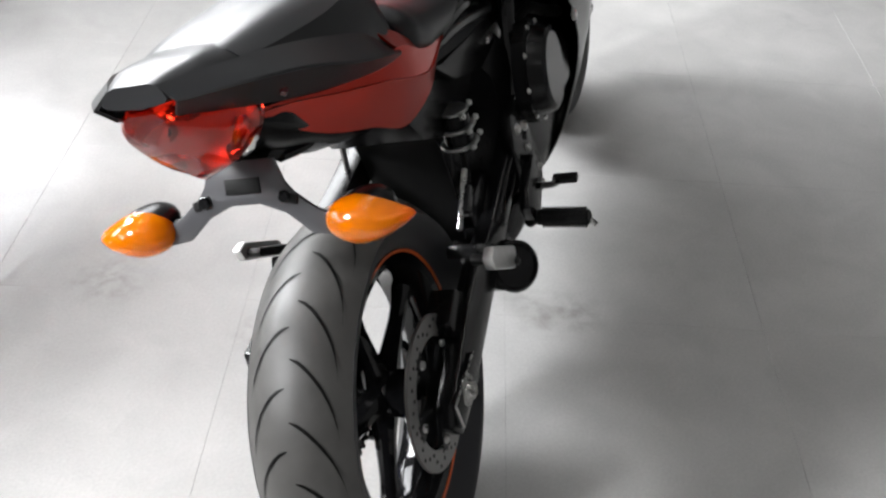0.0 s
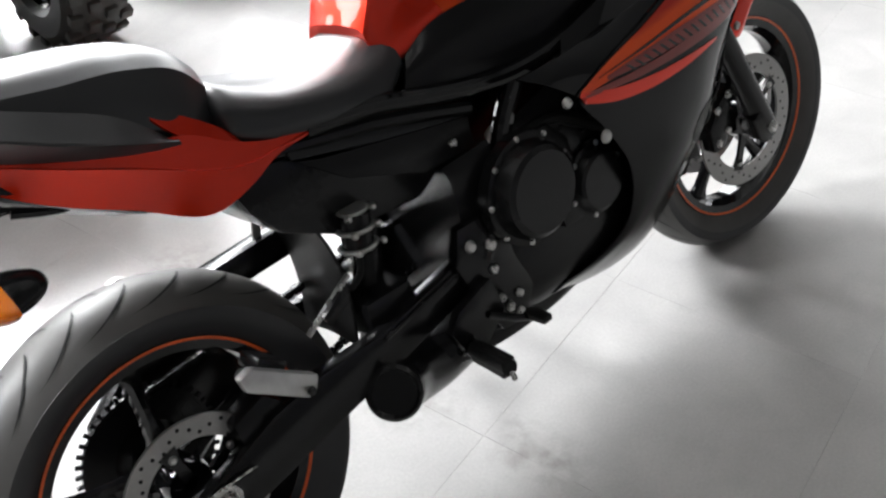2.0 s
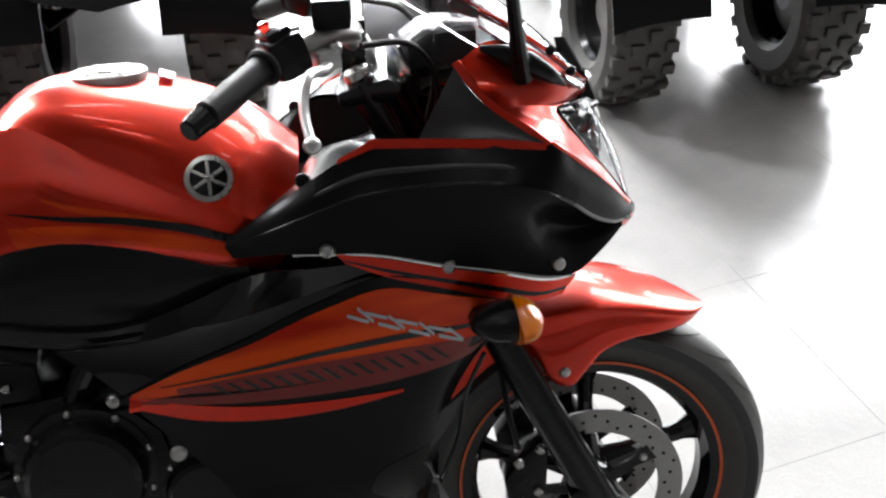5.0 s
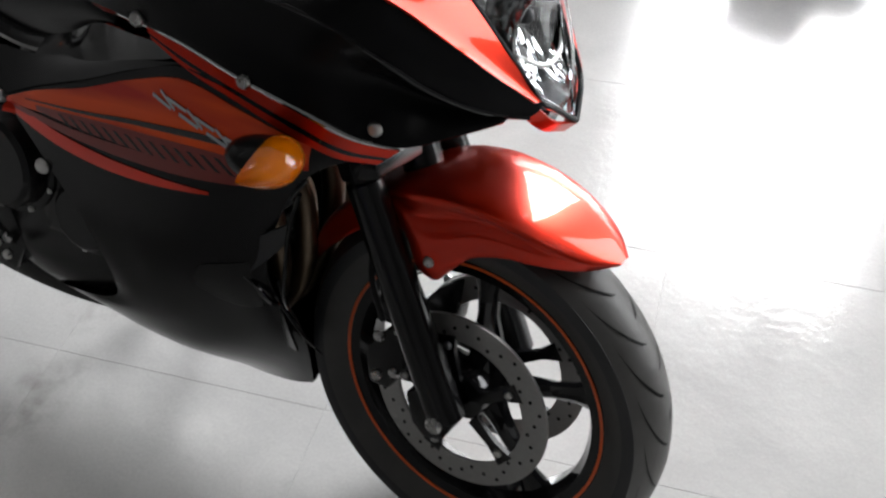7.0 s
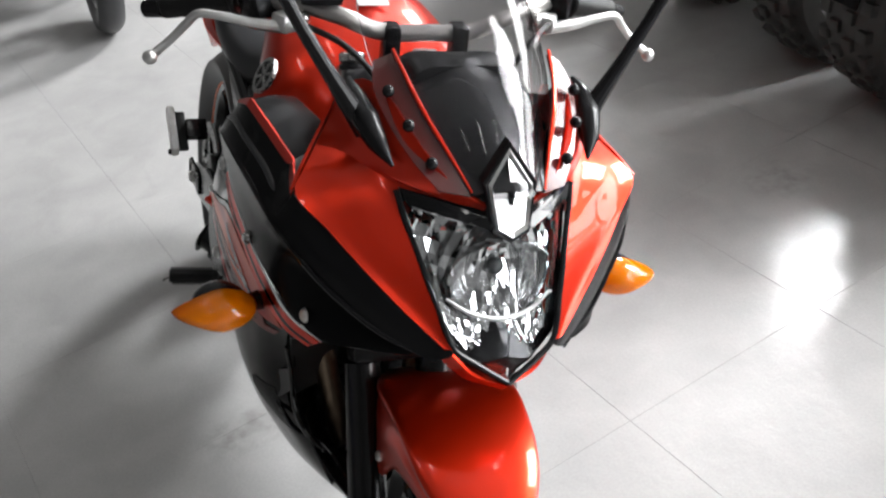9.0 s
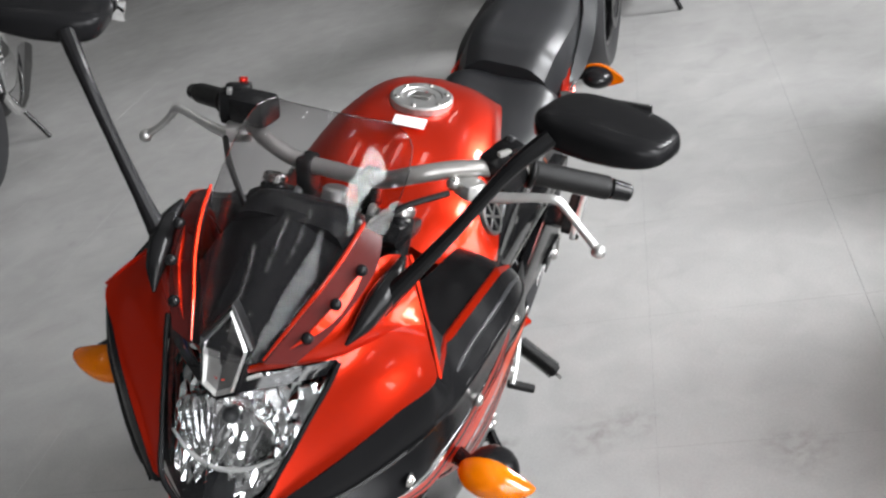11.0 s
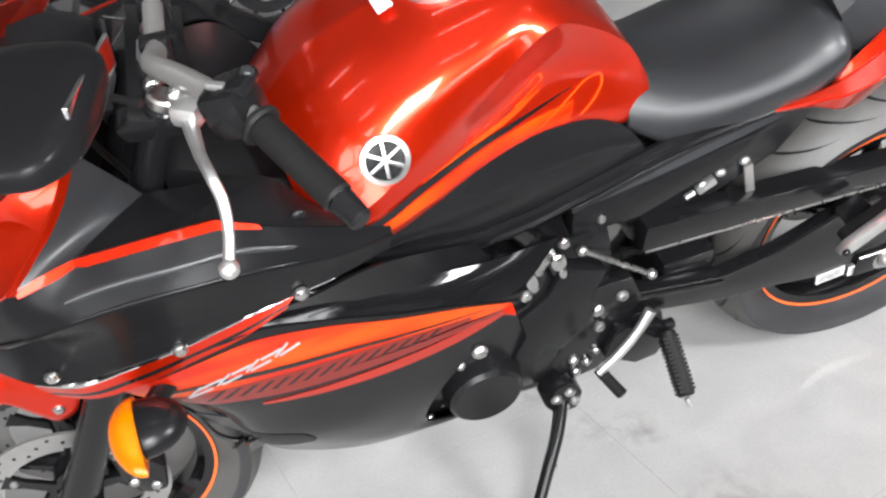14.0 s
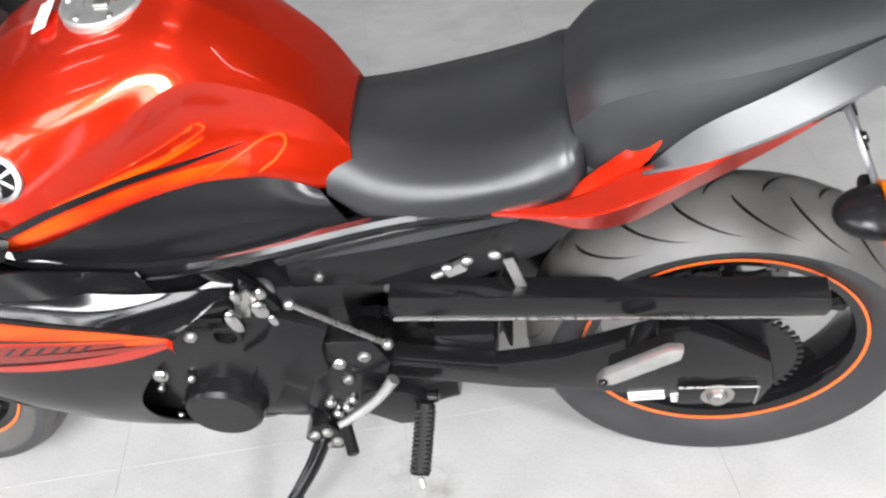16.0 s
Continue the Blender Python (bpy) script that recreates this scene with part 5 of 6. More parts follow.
for y, x in ((.125, .40), (.045, .41), (-.045, .41), (-.125, .40)):
    part("header_pipe", tube([(.33, y, .60), (x, y * .95, .565), (x + .015, y * .8, .48), (x - .01, y * .55, .36), (x - .09, y * .4, .27)], .019, 26, 14), BRONZE, bike, "heat-tinted exhaust header pipe")
RAD = block((.345, 0, .50), (.03, .27, .34), .006, (0, -12, 0))
rad = part("radiator", RAD, ENGINE, bike, "dark radiator behind the front wheel")
for k in range(16):
    part("radiator_fin", block((.368 - .0043 * (k - 8), 0, .36 + .018 * k), (.006, .25, .004), 0), SATIN, rad, smooth=False)

# ---- headlight
for s in (1, -1):
    g = patch([sided([(.737, .0, .952), (.710, .055, .958), (.652, .118, .963)], s),
               sided([(.754, .0, .905), (.738, .060, .908), (.688, .103, .914)], s),
               sided([(.772, .0, .852), (.764, .050, .855), (.728, .087, .863)], s),
               sided([(.790, .0, .800), (.780, .040, .806), (.758, .074, .824)], s),
               sided([(.799, .0, .768), (.787, .035, .788), (.770, .068, .809)], s)], 14, 14, 0.0)
    if s < 0:
        bmesh.ops.reverse_faces(g, faces=g.faces)
    bmesh.ops.solidify(g, geom=g.faces[:], thickness=0.003)
    hl = part("headlight_lens", g, CLEAR, bike, "clear headlight lens")
    hl.visible_shadow = False
    refl = patch([sided([(.728, .0, .947), (.69, .05, .952), (.645, .112, .957)], s),
                  sided([(.705, .0, .90), (.685, .055, .90), (.670, .104, .902)], s),
                  sided([(.722, .0, .84), (.72, .045, .842), (.712, .085, .85)], s),
                  sided([(.775, .0, .778), (.77, .033, .785), (.752, .062, .808)], s)], 12, 12, 0.002)
    rng = random.Random(5)
    for v in refl.verts:
        v.co.x += rng.uniform(-.0035, .0035)
    part("headlight_reflector", refl, CHROME, bike, "bright faceted headlight reflector", smooth=False)
    part("headlight_bezel", tube(sided([(.804, 0, .762), (.796, .024, .775), (.788, .046, .788), (.776, .068, .801), (.765, .076, .817), (.745, .084, .842), (.728, .092, .864), (.708, .100, .889), (.688, .108, .914), (.670, .116, .938), (.652, .122, .963)], s), .0042, 40, 8), SATIN, bike, "dark headlight bezel")
    part("chin_trim", patch([sided([(.805, 0, .758), (.790, .045, .770), (.772, .072, .795)], s), sided([(.79, 0, .742), (.775, .05, .756), (.755, .085, .785)], s)], 10, 4, .004), RED, bike, "red chin below the headlight")
    part("lens_corner", patch([sided([(.735, .02, .956), (.70, .062, .962), (.655, .118, .966)], s), sided([(.740, .028, .948), (.706, .070, .949), (.668, .112, .950)], s)], 10, 4, .002), GLOSS, bike, "black upper corner of the headlight")
# the bowl, its fluted rim and the white tray below it
bowl, rng = [], random.Random(9)
for i in range(15):
    v = -1 + 2 * i / 14
    row = []
    for j in range(41):
        u = -1 + 2 * j / 40
        w = math.sqrt(max(0, 1 - v * v * .8))
        deep = .046 * (u * u * w * w + v * v)
        flute = (.0035 if j % 2 else -.0035) if v < .25 else rng.uniform(-.004, .004)
        row.append((.690 + deep * .9 + flute, u * w * .070, .884 + v * .054 - deep * .25))
    bowl.append(row)
bb = rows_mesh(bowl)
bmesh.ops.solidify(bb, geom=bb.faces[:], thickness=.0015)
part("headlight_bowl", bb, REFLECT, bike, "bright fluted reflector bowl", smooth=False)
part("bulb_cap", blob((.712, 0, .880), (.012, .012, .012), 16, 10), GREYPL, bike)
part("headlight_tray", tube([(.738, -.072, .852), (.752, -.04, .836), (.758, 0, .829), (.752, .04, .836), (.738, .072, .852)], [.002, .003, .0035, .003, .002], 24, 8), CAST, bike, "pale band across the headlight")
# the arrow-shaped nose lamp
ARROW = [(0, 1.042), (.034, .998), (.024, .943), (0, .932), (-.024, .943), (-.034, .998)]


def arrow(k, lift):
    return [(.738 - (z - .936) * .43 + lift, y * k, .985 + (z - .985) * (1 - (1 - k) * .8)) for y, z in ARROW]


def arrow_band(steps):
    """Rings of the arrow outline joined into a band."""
    bm = bmesh.new()
    rings = [[bm.verts.new(p) for p in arrow(k, lift)] for k, lift in steps]
    for r0, r1 in zip(rings, rings[1:]):
        for i in range(len(ARROW)):
            j = (i + 1) % len(ARROW)
            bm.faces.new((r0[i], r0[j], r1[j], r1[i]))
    return bm


nose = part("nose_lamp", arrow_band([(1.06, -.012), (1.06, .002), (1.0, .006), (.88, .004)]), SATIN, bike, "black arrow-shaped nose lamp frame", smooth=False)
part("nose_bezel", arrow_band([(.88, .005), (.80, .009), (.72, .003)]), CAST, nose, "silver bezel of the nose lamp", smooth=False)
for s, tint in ((1, REFLECT), (-1, CAST)):
    lm = bmesh.new()
    half = [p for p in arrow(.74, .003) if p[1] * s >= -1e-6]
    hub_ = lm.verts.new((.722, 0, .985))
    ring_ = [lm.verts.new(p) for p in half]
    for p, q in zip(ring_, ring_[1:]):
        lm.faces.new((p, q, hub_))
    part("nose_lens", lm, tint, nose, "bright faceted nose lens", smooth=False)
part("nose_bulb_slot", blob((.722, 0, .970), (.006, .006, .028), 12, 10), GLOSS, nose, "dark slot in the nose lens")
part("headlight_back", blob((.59, 0, .89), (.055, .10, .075)), SATIN, bike, "black headlight housing")
part("nose_underside", hull([[(.60, 0, .86), (.60, .10, .84), (.62, .17, .79), (.64, .16, .755), (.62, 0, .74)], [(.70, 0, .84), (.70, .06, .82), (.71, .12, .80), (.71, .11, .775), (.70, 0, .755)], [(.785, 0, .79), (.785, .02, .785), (.78, .04, .78), (.775, .03, .765), (.775, 0, .752)]], 16, 12), SATIN, bike, "black plastic nose underside")

# ---- windscreen and dash
sc_rows = []
for x0, z0, hw in ((.735, .985, .055), (.690, 1.020, .090), (.645, 1.062, .112), (.60, 1.10, .124), (.555, 1.135, .128), (.51, 1.165, .126), (.475, 1.187, .115), (.455, 1.197, .085)):
    sc_rows.append([(x0 - .07 * (abs(t) ** 2.2) * (hw / .12), hw * t * 1.0, z0 + .004 - .032 * abs(t) ** 2 * (hw / .12)) for t in np.linspace(-1, 1, 15)])
sl = [spl([r[j] for r in sc_rows], 26) for j in range(15)]
sb = rows_mesh([[sl[j][i] for j in range(15)] for i in range(26)])
bmesh.ops.solidify(sb, geom=sb.faces[:], thickness=0.003)
bmesh.ops.recalc_face_normals(sb, faces=sb.faces)
screen = part("windscreen", sb, SMOKE, bike, "clear smoked windscreen fixed with black screws")
screen.visible_shadow = False
for s in (1, -1):
    strip = patch([sided([(.715, .050, .982), (.672, .070, 1.016), (.63, .090, 1.050), (.585, .104, 1.082), (.55, .110, 1.102)], s),
                   sided([(.700, .085, .983), (.660, .112, 1.010), (.617, .131, 1.040), (.573, .139, 1.070), (.545, .132, 1.090)], s)], 24, 4, 0.004)
    part("screen_edge", strip, ROSE, screen, "red edge seen through the screen")
    part("screen_bead", tube(sided([(.715, .049, .987), (.672, .069, 1.021), (.63, .089, 1.055), (.585, .103, 1.087), (.55, .109, 1.107)], s), [.0015, .0025, .003, .003, .002], 24, 8), RED, screen, "thin bright red bead along the screen edge")
    for x, y, z in ((.598, .124, 1.068), (.643, .110, 1.042), (.677, .088, 1.007)):
        part("screen_screw", blob((x + .004, s * (y + .004), z + .004), (.008, .008, .008), 12, 8), SATIN, screen, "round black screw")
part("screen_garnish", patch([[(.715, -.05, .985), (.725, 0, .992), (.715, .05, .985)], [(.63, -.09, 1.02), (.645, 0, 1.04), (.63, .09, 1.02)], [(.57, -.085, 1.05), (.58, 0, 1.075), (.57, .085, 1.05)], [(.53, -.075, 1.065), (.535, 0, 1.09), (.53, .075, 1.065)]], 14, 18, .004), SATIN, bike, "black garnish under the windscreen")
dash = part("instrument_pod", hull([[(.55, 0, 1.085), (.55, .07, 1.075), (.55, .085, 1.04), (.55, 0, 1.01)], [(.49, 0, 1.083), (.49, .075, 1.075), (.48, .09, 1.035), (.48, 0, 1.0)], [(.455, 0, 1.06), (.455, .07, 1.055), (.455, .08, 1.03), (.455, 0, 1.0)]], 12, 12), SATIN, bike, "black instrument pod")
part("gauge_face", block((.452, 0, 1.04), (.006, .12, .04), .002, (0, -25, 0)), GREYPL, dash, "dark gauge face")

# ---- handlebar and controls (turned with the fork)
HB = [(.213, .374, 1.050), (.250, .310, 1.070), (.295, .235, 1.090), (.350, .168, 1.100), (.385, .12, 1.095), (.385, .07, 1.075), (.385, 0, 1.072)]
full = HB + [(x, -y, z) for x, y, z in HB[-2::-1]]
hb_ = part("handlebar", tube(full, .0125, 70, 14), BARGREY, bike, "grey tubular handlebar", m=STEER)
part("top_yoke", prism([(.45, 1.02), (.43, 1.035), (.36, 1.015), (.365, .995), (.44, 1.0)], -.125, .125, .006), FRAME, bike, "black top fork yoke", m=STEER)
for s in (1, -1):
    part("bar_clamp", block((.385, s * .05, 1.055), (.035, .024, .06), .005), FRAME, hb_, m=STEER)
    part("grip", rod((.282, s * .256, 1.085), (.224, s * .355, 1.056), .0175, seg=18), SOFTRUB, hb_, "black rubber grip", m=STEER)
    part("grip_flange", rod((.286, s * .250, 1.087), (.281, s * .258, 1.0845), .024, seg=20), SOFTRUB, hb_, m=STEER)
    part("bar_end", rod((.224, s * .355, 1.056), (.208, s * .383, 1.047), .0155, .013, seg=16), SATIN, hb_, "black bar end weight", m=STEER)
    part("switch_box", block((.306, s * .222, 1.094), (.050, .056, .056), .014, (0, 18 * s, -30 * s)), SATIN, hb_, "black switch box", m=STEER)
    part("switch_lid", block((.296, s * .224, 1.120), (.034, .040, .016), .006, (0, 18 * s, -30 * s)), SATIN, hb_, m=STEER)
    part("switch_button", rod((.286, s * .222, 1.126), (.283, s * .223, 1.134), .007, seg=12), REDLENS if s < 0 else GREYPL, hb_, m=STEER)
    part("switch_button", block((.318, s * .226, 1.124), (.020, .008, .008), .002, (0, 0, -30 * s)), CAST, hb_, "pale indicator switch", m=STEER)
    part("lever_perch", block((.352, s * .190, 1.078), (.034, .040, .026), .008, (0, 0, -30 * s)), CAST, hb_, "cast lever perch", m=STEER)
    part("perch_bolt", blob((.366, s * .172, 1.086), (.010, .010, .011), 14, 10), STEEL, hb_, m=STEER)
    lv = tube([(.358, s * .192, 1.070), (.352, s * .240, 1.074), (.345, s * .288, 1.083), (.339, s * .314, 1.083), (.334, s * .330, 1.066), (.335, s * .352, 1.044), (.341, s * .376, 1.025)], [.0095, .0085, .007, .0062, .0062, .0058, .006], 40, 10)
    part("hand_lever", lv, CAST, hb_, "silver kinked hand lever with a ball end", m=STEER)
    part("lever_ball", blob((.342, s * .380, 1.022), (.0105, .0105, .0105), 14, 10), CAST, hb_, m=STEER)
    part("control_cable", tube([(.40, s * .18, 1.09), (.46, s * .13, 1.08), (.50, s * .06, 1.0), (.47, s * .03, .88)], .0045, 20, 8), SOFTRUB, hb_, m=STEER)
    # mirror on the cowl
    mb = part("mirror_stalk", tube([(.598, s * .150, 1.020), (.590, s * .172, 1.050), (.570, s * .230, 1.135), (.545, s * .295, 1.236), (.525, s * .325, 1.267)], [.016, .010, .0085, .009, .012], 24, 12), SATIN, bike, "black mirror stalk")
    foot_ = tube(sided([(.662, .134, 1.000), (.636, .146, 1.018), (.602, .155, 1.038), (.570, .160, 1.054), (.540, .160, 1.064)], s), [.002, .013, .018, .014, .004], 30, 16)
    part("mirror_base", foot_, SATIN, mb, "smooth black teardrop mirror foot")
    shell = blob((0, 0, 0), (.058, .082, .024), 32, 22, power=.55)
    for v in shell.verts:
        k = v.co.y * s / .082
        v.co.z = v.co.z * (1 - .28 * max(k, 0)) - .010 * k - .004
        v.co.x *= 1 - .22 * max(k, 0) ** 2
    bmesh.ops.transform(shell, matrix=pose(.488, s * .382, 1.274, 10 * s, 0, -18 * s), verts=shell.verts)
    part("mirror_shell", shell, SCOOP, mb, "black plastic mirror shell")
    part("mirror_glass", block((.434, s * .368, 1.272), (.004, .124, .030), .0018, (10 * s, 0, -18 * s)), CHROME, mb, "mirror glass")
part("ignition_lock", rod((.40, 0, 1.02), (.392, 0, 1.05), .02, .019, 18), CAST, bike, "bright ignition lock", m=STEER)
for y in (.06, -.06):
    part("yoke_bolt", bolt_mesh((.40, y, 1.03), .012, .010, side=1), STEEL, bike, m=STEER)
part("master_cylinder", block((.365, -.15, 1.13), (.05, .06, .04), .008), SATIN, hb_, "black brake fluid reservoir", m=STEER)
part("steering_stem", rod((.60, 0, .62), (.42, 0, 1.0), .03, seg=18), FRAME, bike, m=STEER)
part("lower_yoke", block((.565, 0, .665), (.07, .25, .04), .008, (0, -24, 0)), FRAME, bike, "black lower fork yoke", m=STEER)
part("head_frame", hull([[(.43, 0, .93), (.43, .06, .92), (.43, .08, .85), (.43, 0, .75)], [(.30, 0, .88), (.30, .10, .86), (.30, .12, .80), (.30, 0, .70)], [(.15, 0, .80), (.15, .14, .79), (.15, .14, .72), (.15, 0, .66)]], 12, 12), FRAME, bike, "black steering head frame")
# throttle bodies and hoses on both sides of the engine
for s in (1, -1):
    for p, r in (((-.055, .115, .60), .022), ((-.02, .125, .585), .017), ((-.075, .13, .565), .014)):
        part("hose_fitting", blob((p[0], s * p[1], p[2]), (r, r * .8, r), 14, 10), CAST, bike, "bright hose fitting")
    part("coolant_hose", tube([(-.03, s * .13, .59), (.04, s * .15, .60), (.12, s * .16, .56), (.2, s * .17, .52)], .012, 16, 10), SOFTRUB, bike, "black coolant hose")
# throttle linkage and crankcase details on the left
for c, radii in (((-.020, .160, .590), (.011, .010, .026)), ((-.064, .156, .612), (.013, .010, .019)), ((-.074, .154, .648), (.009, .009, .011)), ((-.037, .156, .645), (.008, .008, .014)), ((-.074, .152, .578), (.007, .006, .012))):
    part("linkage_piece", blob(c, radii, 16, 12, (0, 12, 0), .8), REFLECT, bike, "bright cast throttle fitting")
latch = part("latch_fitting", block((-.340, .094, .606), (.034, .012, .018), .004, (0, 28, 0)), CAST, bike, "bright seat latch fitting")
part("latch_stem", rod((-.322, .094, .598), (-.306, .094, .590), .005, seg=10), CAST, latch)
part("pale_stay", block((-.424, .088, .578), (.016, .005, .074), .002, (0, 12, 0)), BARGREY, bike, "pale metal stay behind the shock")
part("throttle_drum", lathe([(.024, .006), (.027, 0), (.024, -.006), (.018, -.006), (.018, .006)], (.004, .158, .556), 28), SATIN, bike, "black throttle drum")
for plate in ([(.086, .202, .692), (.036, .179, .707), (.057, .203, .688), (.068, .215, .680)],
              [(.098, .218, .680), (.069, .219, .676), (.016, .190, .696), (-.026, .176, .705), (-.056, .179, .699), (-.012, .209, .677), (.024, .229, .663), (.089, .229, .670)]):
    bm = bmesh.new()
    bm.faces.new([bm.verts.new(p) for p in plate])
    bmesh.ops.solidify(bm, geom=bm.faces[:], thickness=.004)
    bmesh.ops.recalc_face_normals(bm, faces=bm.faces)
    part("fairing_tail_plate", bm, GLOSS, bike, "glossy black end plate of the fairing", smooth=False)
part("linkage_bracket", prism([(-.02, .59), (-.028, .63), (-.052, .648), (-.062, .63), (-.04, .585)], .146, .152, .002), STEEL, bike, "bright steel linkage bracket")
for z in (.59, .565):
    part("throttle_cable", tube([(.0, .158, z), (.06, .165, z + .02), (.12, .16, z + .06), (.18, .15, .72)], .004, 16, 8), SOFTRUB, bike)
for x, y, z in ((.165, .150, .40), (.025, .150, .40), (.03, .150, .30), (.16, .150, .315), (.10, .155, .435), (.19, .150, .50), (.14, .152, .53)):
    part("crankcase_bolt", bolt_mesh((x, y, z), .008, .007, side=1), STEEL, eng)
part("oil_filler", rod((.17, .14, .45), (.17, .165, .45), .020, .018, 18), FRAME, eng, "black oil filler cap")
res = part("rear_reservoir", rod((-.352, -.095, .600), (-.360, -.095, .535), .026, seg=20), ENGINE, bike, "black fluid reservoir with bright flanges")
for z, r in ((.606, .027), (.578, .034), (.548, .034)):
    part("reservoir_flange", rod((-.352 - (.606 - z) * .12, -.095, z), (-.352 - (.606 - z) * .12, -.095, z - .006), r, seg=20), CAST, res, "bright reservoir flange")
    for dx in (-.024, .024):
        part("reservoir_screw", bolt_mesh((-.354 + dx, -.095 - r * .75, z - .003), .006, .008, side=-1), STEEL, res)
part("brake_line", tube([(-.36, -.095, .535), (-.375, -.10, .50), (-.40, -.105, .49)], .006, 10, 8), SOFTRUB, res)
part("linkage_rod", rod((-.398, -.105, .515), (-.495, -.105, .458), .005, seg=10), STEEL, bike, "bright brake rod")
part("rod_clevis", block((-.44, -.108, .48), (.05, .02, .024), .004, (0, -30, 0)), ENGINE, bike)
for x, y, z in ((-.33, .10, .615), (-.36, .10, .63), (-.40, .10, .64)):
    part("seat_latch_bolt", blob((x, y, z), (.009, .006, .007), 12, 8), CAST, bike)

# ---------------------------------------------------------------- machines round about
def knobby(parent, c, r, half, m=None, rim=0.55):
    """An all-terrain tyre: a fat ring with rows of blocks."""
    rr = r * rim
    prof = [(rr, half * .8), (rr + .02, half * .95), (r * .85, half), (r * .97, half * .8), (r, half * .4), (r, -half * .4), (r * .97, -half * .8), (r * .85, -half), (rr + .02, -half * .95), (rr, -half * .8)]
    w = part("wheel", lathe([(rr, half * .75), (rr * .9, half * .6), (rr * .86, 0), (rr * .9, -half * .6), (rr, -half * .75), (rr * .95, 0)], c, 36), FRAME, parent, "dark steel wheel", m=m)
    part("tyre", lathe(prof, c, 48), RUBBER, w, "black knobbly off-road tyre", m=m)
    part("wheel_disc", lathe([(0, half * .35), (rr * .3, half * .45), (rr * .9, half * .1), (rr * .9, -half * .1), (0, half * .2)], c, 24, close=False), DISC, w, m=m)
    knobs = []
    n = 22
    for k in range(n):
        for y, off in ((-.75, 0), (-.25, .5), (.25, 0), (.75, .5)):
            a = 2 * math.pi * (k + off) / n
            rad_ = r * (1.0 if abs(y) < .5 else .975)
            knobs.append(block((0, 0, 0), (.028, half * .36, .036), .004, (0, 0, 0)))
            bmesh.ops.transform(knobs[-1], matrix=Matrix.Translation(c) @ Matrix.Rotation(-a, 4, "Y") @ pose(rad_, y * half, 0), verts=knobs[-1].verts)
    tagged(part("tread_pattern", joined(*knobs), RUBBER, w, m=m), kind="stuff")
    return w


def atv(x, y, turn, paint, label):
    """A quad bike: four fat tyres, fenders, seat, racks and bars."""
    q = tagged(new("quad_bike"), label, "quad bike", "parked quad bikes")
    q.matrix_world = pose(x, y, 0, 0, 0, turn)
    for sx in (1, -1):
        for s in (1, -1):
            knobby(q, (sx * .60, s * .31, .28), .28, .11)
            g = []
            for deg in np.linspace(10, 165, 12):
                a = radians(deg)
                g.append([(sx * .60 + (.38) * math.cos(a), s * (.16 + .29 * t), .32 + .34 * math.sin(a) - .03 * t**3) for t in np.linspace(0, 1, 6)])
            fb_ = rows_mesh(g)
            bmesh.ops.solidify(fb_, geom=fb_.faces[:], thickness=.006)
            part("fender", fb_, paint, q, "moulded plastic fender")
            part("suspension_arm", rod((sx * .45, s * .12, .32), (sx * .58, s * .24, .28), .018), FRAME, q)
            part("shock", rod((sx * .50, s * .15, .62), (sx * .57, s * .21, .34), .03), STEEL, q, "coil shock")
    part("body", hull([[(.95, 0, .68), (.95, .16, .66), (.95, .18, .50), (.95, 0, .42)], [(.6, 0, .88), (.6, .22, .84), (.6, .24, .55), (.6, 0, .40)], [(.15, 0, .86), (.15, .16, .82), (.15, .22, .5), (.15, 0, .30)], [(-.4, 0, .74), (-.4, .18, .72), (-.4, .22, .5), (-.4, 0, .32)], [(-.95, 0, .74), (-.95, .2, .72), (-.95, .2, .55), (-.95, 0, .48)]], 20, 12), paint, q, "moulded plastic body")
    part("seat", hull([[(.10, 0, .93), (.10, .10, .92), (.10, .13, .82), (.10, 0, .8)], [(-.25, 0, .87), (-.25, .15, .86), (-.25, .18, .78), (-.25, 0, .76)], [(-.75, 0, .90), (-.75, .15, .89), (-.75, .17, .80), (-.75, 0, .76)]], 14, 12), VINYL, q, "black seat")
    part("footwell", block((0, 0, .30), (.70, .60, .03), .008), SATIN, q, "black plastic footwell")
    part("bars", tube([(.22, .40, 1.05), (.28, .22, 1.08), (.33, .08, 1.02), (.33, -.08, 1.02), (.28, -.22, 1.08), (.22, -.40, 1.05)], .013, 30, 10), BARGREY, q, "handlebar")
    part("steering_column", rod((.55, 0, .6), (.33, 0, 1.02), .022), FRAME, q)
    for x0 in (.72, -.72):
        for k in range(5):
            part("rack_bar", rod((x0 - .22 + .11 * k, -.30, .93), (x0 - .22 + .11 * k, .30, .93), .009), FRAME, q)
        for s in (1, -1):
            part("rack_rail", rod((x0 - .26, s * .30, .93), (x0 + .26, s * .30, .93), .011), FRAME, q)
            part("rack_leg", rod((x0, s * .28, .93), (x0, s * .2, .66), .011), FRAME, q)
    part("engine", block((0, 0, .45), (.45, .34, .28), .03), ENGINE, q)
    return q


atv(-1.19, 2.66, 91, SATIN, "black quad bike with fat knobbly tyres")
atv(-0.19, 2.66, 89, SATIN, "dark quad bike with fat knobbly tyres")
atv(1.62, 2.52, 92, SATIN, "dark quad bike with fat knobbly tyres")
atv(-2.25, 2.66, 90, SATIN, "black quad bike standing in the row")
small = atv(0.70, 2.80, 88, BLUE, "small blue youth quad bike")
small.matrix_world = small.matrix_world @ Matrix.Diagonal((0.6, 0.6, 0.6, 1))


